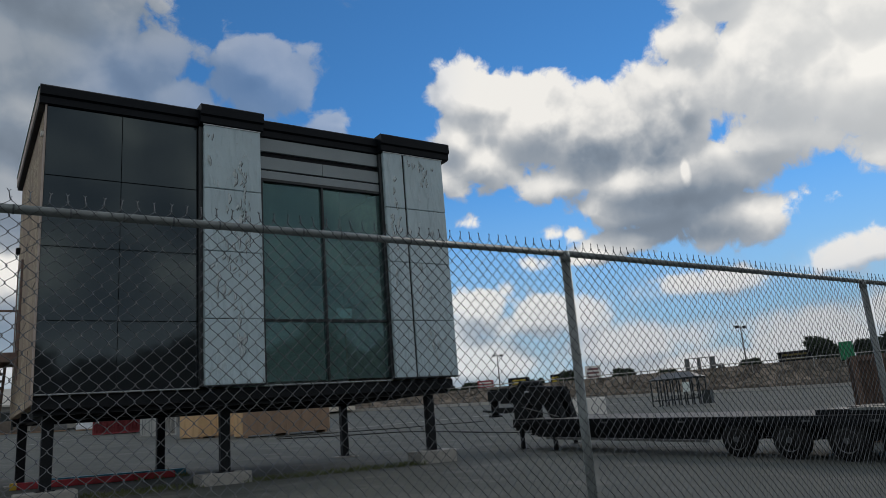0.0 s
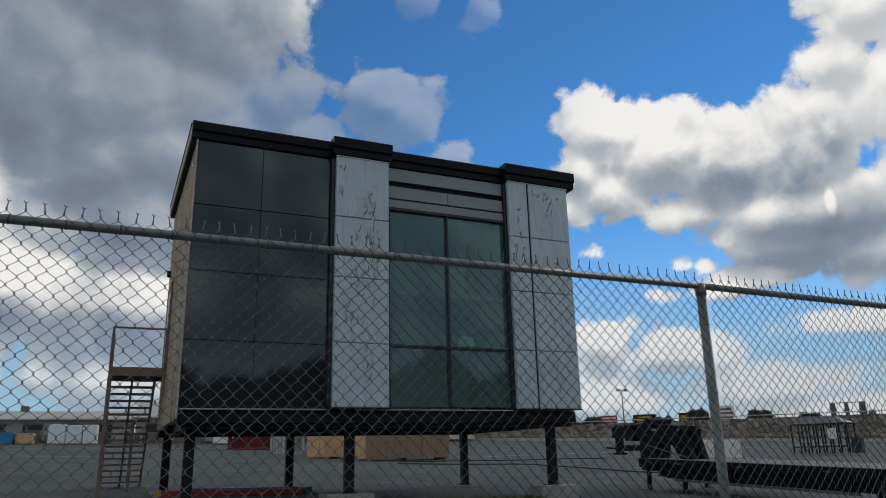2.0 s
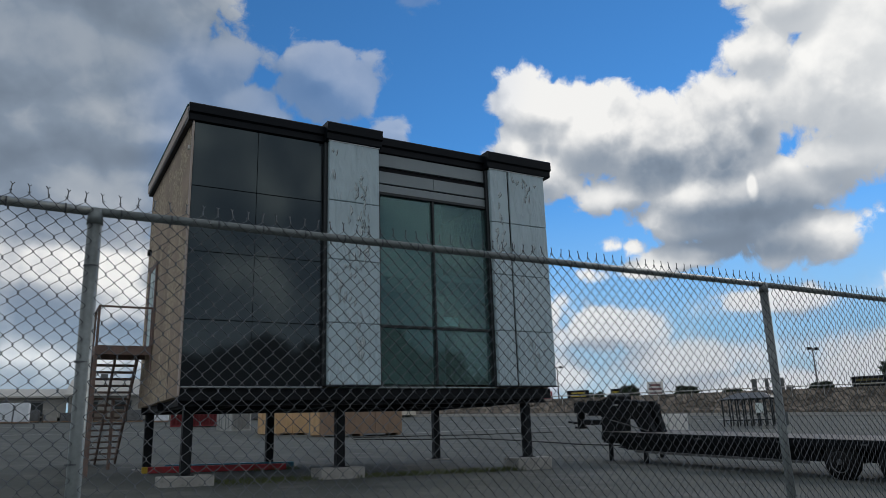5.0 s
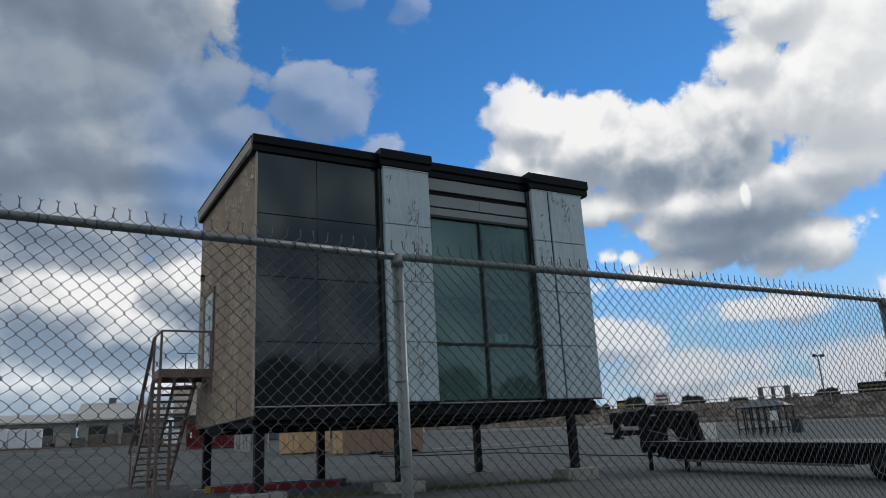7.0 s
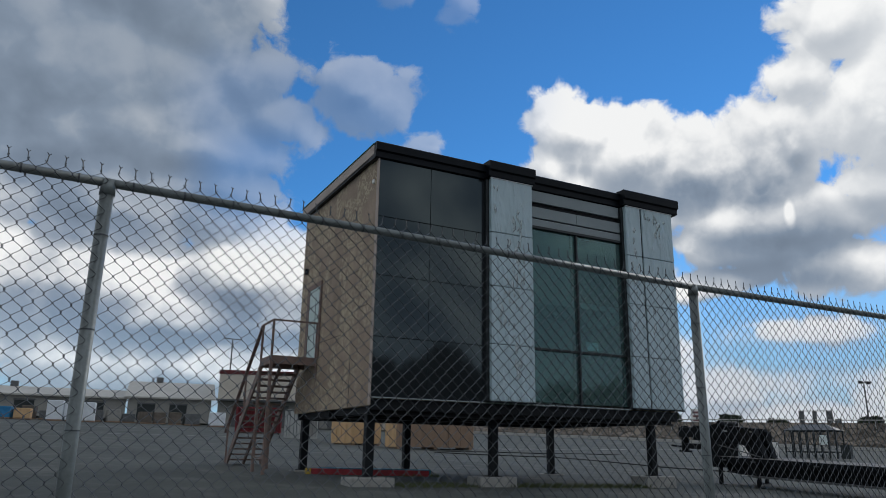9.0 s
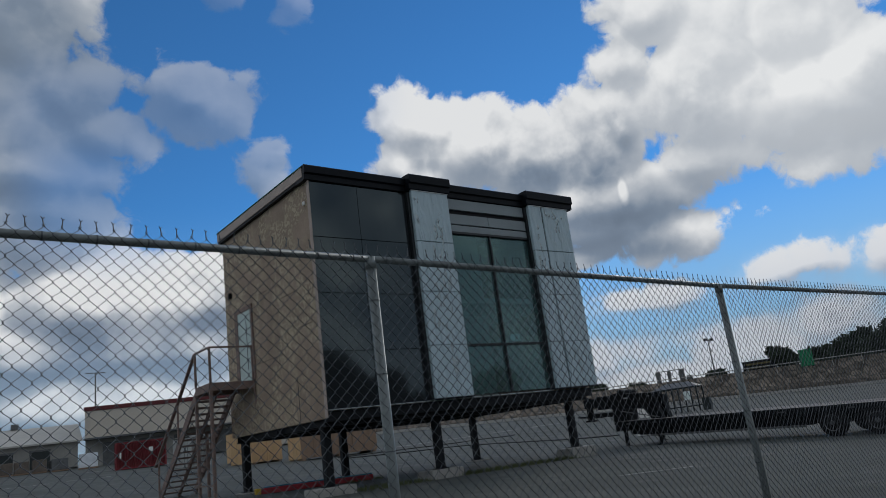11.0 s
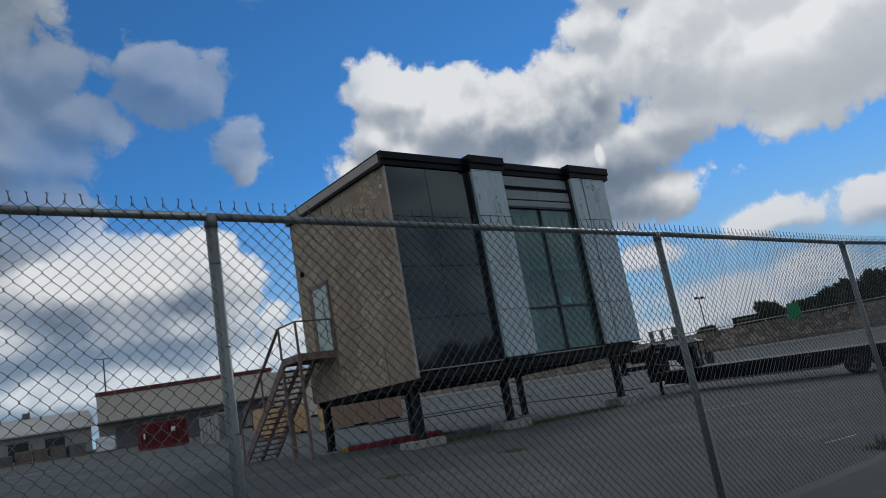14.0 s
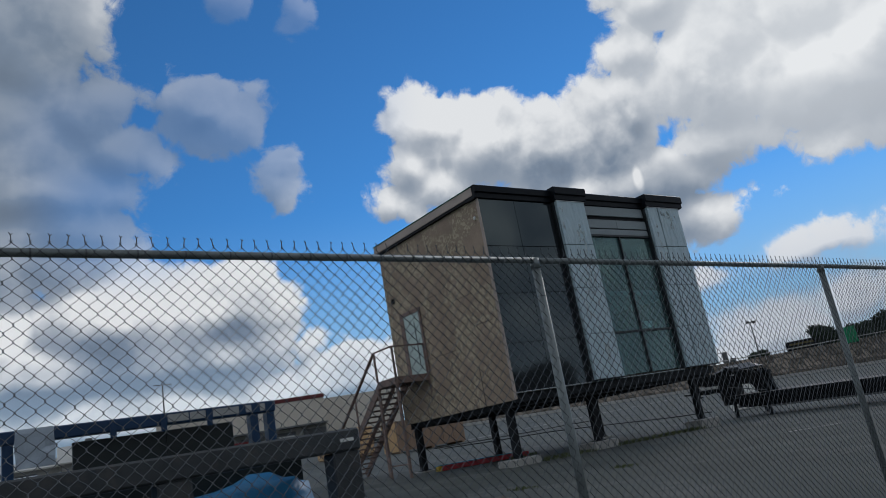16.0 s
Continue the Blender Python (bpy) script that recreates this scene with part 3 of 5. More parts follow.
def build_mockup():
    b = thing("mockup_building", pose(0, 0, 0), "raised two-storey facade mock-up with grey panels and dark glass", "building")
    # shell
    part("wall", bx(0.0, 0.16, 0.30, 5.95, 1.74, 7.66, 0.008), M["side"], b, "weathered tan sheathing board wall")
    for (y0, z0, y1, z1) in ((1.55, 1.76, 1.57, 2.88), (3.0, 5.42, 3.55, 5.435), (0.55, 4.05, 1.3, 4.065), (1.2, 5.0, 2.2, 5.012), (2.4, 3.55, 3.9, 3.562)):
        part("board_joint", bx(-0.006, 0.0, y0, y1, z0, z1), M["seam"], b)
    part("wall", bx(9.06, 9.22, 0.36, 5.95, 1.74, 7.66, 0.008), M["side"], b)
    part("wall", bx(0.16, 9.06, 5.79, 5.95, 1.74, 7.66, 0.008), M["side"], b)
    part("floor_deck", bx(0.16, 9.06, 0.45, 5.79, 1.76, 1.90), M["interior"], b)
    part("upper_floor", bx(0.16, 9.06, 0.75, 5.79, 4.62, 4.78), M["interior"], b)
    part("lining", bx(4.33, 7.44, 2.6, 2.66, 1.90, 7.5), M["interior"], b)
    roof = part("roof", bx(-0.02, 9.24, 0.30, 5.97, 7.66, 7.78), M["coping"], b)
    # fascia along the sides, thin dark drip line, membrane edge
    for x0, x1 in ((-0.13, 0.10), (9.12, 9.32)):
        part("fascia", bx(x0, x1, 0.26, 6.02, 7.67, 7.93, 0.01), M["fascia"], b, "brown painted fascia board")
        part("drip_edge", bx(x0 + 0.02, x1 - 0.02, 0.26, 6.0, 7.60, 7.668), M["black"], b)
        part("membrane_edge", bx(x0 - 0.015, x1 + 0.015, 0.24, 6.04, 7.932, 7.955), M["greenedge"], b)
    part("fascia", bx(0.10, 9.12, 5.96, 6.02, 7.67, 7.93, 0.01), M["fascia"], b)
    # front coping: main run and two heads that come forward over the pilasters
    def coping(x0, x1, yf, z0, z1):
        bm = bmesh.new()
        prof = [(yf + 0.10, z0), (yf + 0.03, z0 + 0.02), (yf + 0.03, z0 + 0.16), (yf - 0.03, z0 + 0.19), (yf - 0.03, z1 - 0.03), (yf, z1), (0.62, z1), (0.62, z0)]
        a = [bm.verts.new((x0, y, z)) for y, z in prof]
        c = [bm.verts.new((x1, y, z)) for y, z in prof]
        n = len(prof)
        for i in range(n):
            bm.faces.new((a[i], a[(i + 1) % n], c[(i + 1) % n], c[i]))
        bm.faces.new(a[::-1])
        bm.faces.new(c)
        bmesh.ops.recalc_face_normals(bm, faces=bm.faces)
        return bm
    for x0, x1, yf, z1 in ((-0.12, 2.93, 0.13, 7.97), (4.335, 7.375, 0.13, 7.97), (2.93, 4.335, -0.08, 8.03), (7.375, 9.42, -0.08, 8.04)):
        part("coping", coping(x0, x1, yf, 7.57 if yf > 0 else 7.60, z1), M["coping"], b, "charcoal metal coping")
    part("torn_membrane", bx(8.55, 9.36, 0.02, 0.30, 8.045, 8.062), M["black"], b)
    # pilasters: four tiers of panels with open joints
    tiers = [(1.955, 3.305), (3.32, 4.745), (4.76, 6.135), (6.15, 7.575)]
    for z0, z1 in tiers:
        part("panel", bx(3.02, 4.275, 0.0, 0.05, z0, z1, 0.012), M["panel"], b)
        part("panel", bx(3.02, 3.06, 0.055, 0.45, z0, z1, 0.006), M["panel"], b)
        part("panel", bx(4.235, 4.275, 0.055, 0.30, z0, z1, 0.006), M["panel"], b)
        part("panel", bx(7.46, 8.005, 0.0, 0.05, z0, z1, 0.012), M["panel"], b)
        part("panel", bx(8.055, 9.215, 0.0, 0.05, z0, z1, 0.012), M["panel"], b)
        part("panel", bx(7.46, 7.50, 0.055, 0.45, z0, z1, 0.006), M["panel"], b)
        part("panel", bx(9.175, 9.215, 0.055, 0.35, z0, z1, 0.006), M["panel"], b)
    for x0, x1 in ((3.06, 4.235), (7.50, 9.175)):
        part("backing", bx(x0, x1, 0.055, 0.42, 1.96, 7.57), M["seam"], b)
    # silver strips added to draw the bright highlight along the pilaster tops
    for x0, x1 in ((3.0, 4.29), (7.45, 9.23)):
        part("edge_strip", bx(x0, x1, -0.012, 0.05, 7.578, 7.597), M["silver"], b, "bright metal strip drawing the highlight along the panel top")
    # loosened protective film: clusters of raised vertical wrinkles
    rnd = random.Random(4)
    bm, shade_strips = bmesh.new(), bmesh.new()
    for cx, cz, n, sx, sz in ((3.78, 6.55, 12, 0.10, 0.16), (3.72, 5.78, 14, 0.15, 0.22), (3.76, 5.05, 14, 0.10, 0.2), (3.72, 4.35, 7, 0.2, 0.2), (3.62, 3.75, 6, 0.2, 0.25), (3.78, 2.75, 11, 0.07, 0.2), (3.16, 6.9, 4, 0.03, 0.25), (3.3, 4.1, 6, 0.1, 0.3),
                              (7.70, 6.75, 6, 0.05, 0.25), (7.68, 5.75, 10, 0.09, 0.22), (7.74, 4.9, 5, 0.1, 0.3), (8.45, 7.32, 12, 0.18, 0.07), (8.62, 6.95, 6, 0.04, 0.15), (8.4, 4.3, 6, 0.25, 0.3), (8.75, 2.95, 7, 0.25, 0.3), (8.5, 5.5, 5, 0.25, 0.3)):
        for _ in range(n):
            x, z = cx + rnd.gauss(0, sx), cz + rnd.gauss(0, sz)
            h, w, lift = rnd.uniform(0.08, 0.28), rnd.uniform(0.012, 0.036), rnd.uniform(0.02, 0.055)
            k, prev, under = 6, None, None
            for i in range(k):
                u = i / (k - 1)
                taper = 0.15 + math.sin(math.pi * u)
                x += rnd.uniform(-0.022, 0.022)
                row = [bm.verts.new((x + dx * w * taper, 0.001 - dy * lift * taper, z + h * (u - 0.5))) for dx, dy in ((-1, 0), (rnd.uniform(-0.5, 0.5), 1), (1, 0))]
                # dark strip, offset right and down, stands in for the wrinkle's shaded side
                strip = [shade_strips.verts.new((x + 0.010 + dx * w * taper * 1.15, -0.0015, z - 0.012 + h * (u - 0.5))) for dx in (-0.6, 1)]
                if under:
                    shade_strips.faces.new((under[0], under[1], strip[1], strip[0]))
                under = strip
                if prev:
                    for a in range(2):
                        bm.faces.new((prev[a], prev[a + 1], row[a + 1], row[a]))
                prev = row
    bmesh.ops.recalc_face_normals(bm, faces=bm.faces)
    tagged(part("adhesive_residue", shade_strips, M["filmshade"], b, "dark strips beside the film wrinkles, standing in for their shaded side"), kind="stuff")
    tagged(part("torn_film", bm, M["film"], b, "wrinkled loosened protective film"), kind="stuff")
    # left bay: spandrel glass, two columns by four rows
    rows = [(1.935, 3.27), (3.285, 4.70), (4.715, 6.12), (6.135, 7.56)]
    for z0, z1 in rows:
        part("glass_panel", bx(0.03, 1.405, 0.22, 0.26, z0, z1, 0.003), M["spandrel"], b)
        part("glass_panel", bx(1.417, 2.93, 0.22, 0.26, z0, z1, 0.003), M["spandrel"], b)
    part("backing", bx(0.02, 3.0, 0.265, 0.30, 1.93, 7.58), M["seam"], b)
    part("corner_trim", bx(-0.012, 0.022, 0.20, 0.30, 1.75, 7.60, 0.004), M["fascia"], b)
    part("jamb", bx(2.935, 3.015, 0.10, 0.40, 1.95, 7.56), M["frame"], b)
    # right bay: head bands, glazed screen of two columns
    part("head_band", bx(4.33, 7.40, 0.20, 0.32, 7.24, 7.56, 0.006), M["band"], b)
    part("head_shadow_gap", bx(4.33, 7.40, 0.27, 0.34, 7.10, 7.238), M["black"], b)
    part("head_band", bx(4.33, 5.86, 0.18, 0.32, 6.80, 7.098, 0.006), M["band"], b)
    part("head_band", bx(5.868, 7.40, 0.18, 0.32, 6.80, 7.098, 0.006), M["band"], b)
    part("head_groove", bx(4.33, 7.40, 0.24, 0.34, 6.765, 6.798), M["black"], b)
    part("head_band", bx(4.33, 7.40, 0.18, 0.32, 6.57, 6.763, 0.006), M["band"], b)
    part("window_head", bx(4.33, 7.40, 0.16, 0.34, 6.50, 6.568, 0.004), M["frame"], b)
    part("jamb", bx(4.28, 4.36, 0.14, 0.36, 1.95, 6.50, 0.004), M["frame"], b)
    part("jamb", bx(7.38, 7.455, 0.10, 0.40, 1.95, 7.56, 0.004), M["frame"], b)
    part("mullion", bx(5.80, 5.85, 0.17, 0.34, 1.98, 6.50, 0.004), M["frame"], b)
    part("transom", bx(4.36, 5.80, 0.175, 0.34, 3.29, 3.35, 0.004), M["frame"], b)
    part("transom", bx(5.85, 7.38, 0.175, 0.34, 3.29, 3.35, 0.004), M["frame"], b)
    for x0, x1 in ((4.36, 5.80), (5.85, 7.38)):
        for z0, z1 in ((1.99, 3.29), (3.35, 6.50)):
            part("pane", bx(x0, x1, 0.24, 0.262, z0, z1), M["glass"], b)
    part("paper_notice", bx(6.10, 6.50, 0.268, 0.272, 3.40, 3.62), M["paper"], b, "pale paper notice inside the glass")
    # sill line and steel frame under the floor
    for x0, x1 in ((0.04, 2.95), (4.30, 7.42)):
        part("sill_angle", bx(x0, x1, 0.14, 0.24, 1.905, 1.93, 0.003), M["silver"], b, "thin silver sill angle")
    for x0, x1 in ((3.0, 4.29), (7.44, 9.23)):
        part("sill_angle", bx(x0, x1, -0.02, 0.10, 1.925, 1.95, 0.003), M["steel"], b)
    for y in (0.42, 3.0, 5.6):
        bm = bx(0.05, 9.15, y, y + 0.16, 1.86, 1.90)
        box(bm, 0.05, 9.15, y + 0.06, y + 0.10, 1.60, 1.86)
        box(bm, 0.05, 9.15, y, y + 0.16, 1.56, 1.60)
        part("floor_beam", bm, M["steel"], b)
    for i in range(8):
        x = 0.18 + i * 1.26
        part("joist", bx(x, x + 0.06, 0.60, 5.58, 1.60, 1.755), M["steel"], b)
    part("front_flashing", bx(0.02, 9.2, 0.27, 0.40, 1.66, 1.90, 0.004), M["steel"], b)
    # legs with base plates
    for x, y in ((0.36, 1.05), (3.75, 1.15), (9.00, 1.15), (0.26, 5.65), (3.44, 5.65), (8.75, 5.65)):
        top = 0.20 if y < 2 else ground_z(x, y) + 0.03
        leg = part("leg", bx(x - 0.10, x + 0.10, y - 0.10, y + 0.10, top + 0.02, 1.57, 0.012), M["steel"], b, "black square steel leg")
        part("base_plate", bx(x - 0.16, x + 0.16, y - 0.16, y + 0.16, top, top + 0.019), M["steel"], leg)
    for x, y in ((0.36, 1.05), (3.75, 1.15), (9.00, 1.15)):
        part("cross_beam", bx(x - 0.08, x + 0.08, y - 0.1, 5.75, 1.575, 1.66), M["steel"], b)
    # door in the side wall
    part("door_surround", bx(-0.05, -0.003, 4.00, 5.22, 5.17, 5.30, 0.004), M["rust"], b)
    for y0, y1 in ((4.00, 4.10), (5.02, 5.22)):
        part("door_surround", bx(-0.05, -0.003, y0, y1, 3.17, 5.168, 0.004), M["rust"], b, "brown timber door surround")
    d = part("door", bx(-0.035, -0.004, 4.105, 5.015, 3.18, 5.165, 0.006), M["door"], b, "pale green flush door")
    part("door_handle", tube(bmesh.new(), (-0.075, 4.25, 4.16), (-0.075, 4.38, 4.16), 0.012), M["galv"], d)
    part("vision_strip", bx(-0.040, -0.036, 4.40, 4.44, 3.5, 4.9), M["frame"], d)
    part("wall_lamp", bx(-0.10, 0.0, 5.4, 5.5, 5.75, 5.92, 0.01), M["black"], b)
    part("conduit_box", bx(-0.05, 0.0, 0.42, 0.5, 7.0, 7.1, 0.008), M["signwhite"], b)
    return b


build_mockup()

# concrete footing blocks under the front legs
for x, y, w in ((0.36, 1.02, 1.05), (3.70, 1.12, 1.05), (8.98, 1.12, 1.05)):
    z = ground_z(x, y - 0.3)
    solid("footing_block", bx(-w / 2, w / 2, -0.34, 0.34, z - 0.06, 0.199, 0.02), M["concrete"], "pale rough concrete block under a steel leg", "block", "footing blocks", m=pose(x, y, 0, 0, 0, random.Random(int(x * 9)).uniform(-3, 3)))
for x, y in ((0.26, 5.65), (3.44, 5.65), (8.75, 5.65)):
    z = ground_z(x, y)
    solid("footing_pad", bx(-0.32, 0.32, -0.3, 0.3, z - 0.05, z + 0.029, 0.01), M["concrete"], "thin concrete pad under a back steel leg", "block", "footing pads", m=pose(x, y, 0))


# ---- external stair with landing ----
def build_stair():
    s = thing("external_stair", pose(0, 0, 0), "rusty brown steel stair with open treads up to a landing", "stair")
    zl, y0, y1, xl, xr = 3.15, 4.10, 5.22, -1.25, -0.02
    part("landing", bx(xl, xr, y0, y1, zl - 0.04, zl, 0.004), M["rust"], s)
    for a, c in (((xl, y0), (xr, y0)), ((xl, y1), (xr, y1))):
        part("landing_edge", bx(a[0], c[0], a[1] - 0.03, a[1] + 0.03, zl - 0.21, zl + 0.005, 0.004), M["rust"], s)
    part("landing_edge", bx(xl - 0.03, xl + 0.03, y0 + 0.03, y1 - 0.03, zl - 0.21, zl + 0.005, 0.004), M["rust"], s)
    foot_y, n = 8.55, 18
    zf = ground_z(-0.7, foot_y)
    rise, run = (zl - zf) / n, (foot_y - y1) / (n - 1)
    tread = mesh_of("tread", bx(xl + 0.06, -0.22, -0.13, 0.13, -0.045, 0.0, 0.004), M["rust"])
    for i in range(1, n):
        ob = part("tread", tread, None, s)
        ob.location = (0, y1 + 0.12 + run * (i - 1), zl - rise * i)
    for x in (xl + 0.03, -0.19):
        part("stringer", bar(bmesh.new(), (x, y1 - 0.05, zl - 0.12), (x, foot_y + 0.15, zf + 0.05), 0.05, 0.24, 0.004), M["rust"], s)
    part("stringer", bar(bmesh.new(), (-0.72, y1 - 0.05, zl - 0.22), (-0.72, foot_y + 0.1, zf + 0.0), 0.05, 0.14, 0.004), M["rust"], s)
    # landing legs
    for x, y in ((xl, y0), (xl, y1), (xr - 0.55, y1 + 1.2)):
        zt = zl - 0.21 if y < 6 else zl - 1.15
        part("leg", bx(x - 0.04, x + 0.04, y - 0.04, y + 0.04, ground_z(x, y) - 0.02, zt, 0.006), M["rust"], s)
    part("leg_tie", bar(bmesh.new(), (xl, y0 - 0.02, 0.55), (xl, y1, 0.55), 0.04, 0.04), M["rust"], s)
    # rails
    zr = zl + 0.95
    for x, y in ((xl, y0), (xl, y1), (xr - 0.03, y0)):
        part("rail_post", bx(x - 0.028, x + 0.028, y - 0.028, y + 0.028, zl + 0.006, zr, 0.004), M["rust"], s)
    part("handrail", bar(bmesh.new(), (xl - 0.02, y0, zr), (xr, y0, zr), 0.045, 0.045, 0.004), M["rust"], s)
    part("handrail", bar(bmesh.new(), (xl, y0, zr), (xl, y1, zr), 0.045, 0.045, 0.004), M["rust"], s)
    ze = zf + 1.0
    for x in (xl,):
        part("handrail", bar(bmesh.new(), (x, y1, zr), (x, foot_y + 0.5, ze - 0.05), 0.09, 0.05, 0.004), M["rust"], s)
        for k in (0.42, 0.92):
            y = y1 + (foot_y + 0.5 - y1) * k
            z = zr + (ze - 0.05 - zr) * k
            part("rail_post", bx(x - 0.025, x + 0.025, y - 0.025, y + 0.025, zl - rise * (y - y1) / run - 0.1 if k < 0.8 else ground_z(x, y), z, 0.004), M["rust"], s)
    part("bracket", bar(bmesh.new(), (xr - 0.03, y0, zl - 0.2), (-0.01, y0, zl - 0.62), 0.04, 0.04), M["rust"], s)
    return s


build_stair()


# ---- chain-link fence ----
FY, PITCH = -11.496, 0.072
POSTS = ((-17.8, 2.11), (-13.8, 2.07), (-9.84, 2.03), (-6.01, 1.98), (-2.40, 1.915), (2.16, 1.91), (5.98, 1.87), (9.9, 1.83), (13.9, 1.79))


def rail_z(x):
    """Height of the top rail, straight from post to post."""
    for (xa, za), (xb, zb) in zip(POSTS, POSTS[1:]):
        if x <= xb:
            return za + (zb - za) * (x - xa) / (xb - xa)
    return POSTS[-1][1]


def zigzag_bay(x0, x1):
    """Woven wire of one bay: interlocked zigzag wires, three-sided, with twisted ends above the rail."""
    half = PITCH / 2
    k0, k1 = math.ceil(x0 / half), math.floor(x1 / half)
    r = 0.0028
    ring = [(math.cos(a) * r, math.sin(a) * r) for a in (0.5, 2.6, 4.7)]
    verts, faces = [], []

    def wire(pts):
        base = len(verts)
        for p in pts:
            for u, v in ring:
                verts.append((p[0] + u, p[1] + v, p[2]))
        for i in range(len(pts) - 1):
            for j in range(3):
                a, c = base + 3 * i + j, base + 3 * i + (j + 1) % 3
                faces.append((a, c, c + 3, a + 3))

    for k in range(k0, k1):
        xa = k * half
        top = rail_z(xa) + 0.035
        n = int((top - ground_z(xa, FY) - 0.03) / half)
        pts = []
        for i in range(n + 1):
            side = (i + k) % 2
            x = xa + side * half + 0.0025 * math.sin(k * 1.7 + i * 0.9)
            y, z = FY - 0.003 + 0.004 * (1 if side else -1), top - i * half
            inn = -0.0045 if side else 0.0045
            pts += [(x + inn, y, z + 0.0085), (x - inn * 0.3, y, z + 0.002), (x + inn, y, z - 0.0085)]
        wire(pts)
        if k % 2 == 0:
            x = xa
            lean = 0.006 * math.sin(k * 2.3)
            wire([(x, FY, top), (x + lean * 0.5, FY - 0.002, top + 0.018), (x + lean, FY - 0.002, top + 0.036)])
            wire([(x + lean, FY - 0.002, top + 0.033), (x + lean - 0.007, FY - 0.006, top + 0.043)])
            wire([(x + lean, FY - 0.002, top + 0.033), (x + lean + 0.007, FY + 0.004, top + 0.043)])
    me = bpy.data.meshes.new("woven_wire")
    me.from_pydata(verts, [], faces)
    me.materials.append(M["wire"])
    return me


def build_fence():
    f = thing("chain_link_fence", pose(0, 0, 0), "tall galvanised chain-link fence with twisted wire tips above its rail", "fence")
    posts = [p[0] for p in POSTS]
    for i, x in enumerate(posts):
        zt = rail_z(x)
        lean = 0.02 * math.sin(i * 2.1)
        p = part("post", tube(bmesh.new(), (x + lean, FY + 0.03, ground_z(x, FY) - 0.1), (x, FY + 0.03, zt - 0.03), 0.030, 14), M["galv"], f, "", True)
        cap = tube(bmesh.new(), (x, FY + 0.03, zt - 0.06), (x, FY + 0.03, zt + 0.012), 0.035, 14, 0.030)
        part("post_cap", cap, M["galv"], p, "", True)
        for k in range(5):
            z = zt - 0.25 - 0.42 * k
            bm = bmesh.new()
            tube(bm, (x, FY + 0.03, z - 0.003), (x, FY + 0.03, z + 0.003), 0.0318, 12)
            part("tie_band", bm, M["wire"], p)
        if i + 1 < len(posts):
            x2 = posts[i + 1]
            part("top_rail", tube(bmesh.new(), (x, FY + 0.03, zt), (x2, FY + 0.03, rail_z(x2)), 0.021, 12), M["galv"], f, "", True)
            part("woven_wire", zigzag_bay(x + 0.0, x2), None, f)
            bm = bmesh.new()
            n = int((x2 - x) / 0.216)
            for k in range(n):
                xx = x + 0.1 + k * (x2 - x) / n
                tube(bm, (xx, FY + 0.03, rail_z(xx)), (xx + 0.007, FY + 0.03, rail_z(xx)), 0.0235, 8)
            ob = part("rail_tie_wire", bm, M["wire"], f)
            tagged(ob, kind="stuff")
    return f


build_fence()


# ---- gooseneck trailer ----
def wheel(parent, x, y, r=0.38, w=0.24):
    bm = bmesh.new()
    tube(bm, (x - w / 2, y, r), (x + w / 2, y, r), r, 28)
    bmesh.ops.bevel(bm, geom=[e for e in bm.edges if len(e.link_faces) == 2 and abs(e.link_faces[0].normal.dot(e.link_faces[1].normal)) < 0.3], offset=0.035, segments=2, affect="EDGES")
    wh = part("wheel", bm, M["rubber"], parent, "", True)
    bm = tube(bmesh.new(), (x - w / 2 - 0.012, y, r), (x - w / 2 + 0.03, y, r), r * 0.60, 24)
    bmesh.ops.inset_region(bm, faces=[f for f in bm.faces if f.normal.x < -0.9], thickness=0.05, depth=-0.03)
    part("rim", bm, M["hub"], wh)
    part("hub", tube(bmesh.new(), (x - w / 2 - 0.03, y, r), (x - w / 2, y, r), 0.06, 12), M["hub"], wh)
    return wh


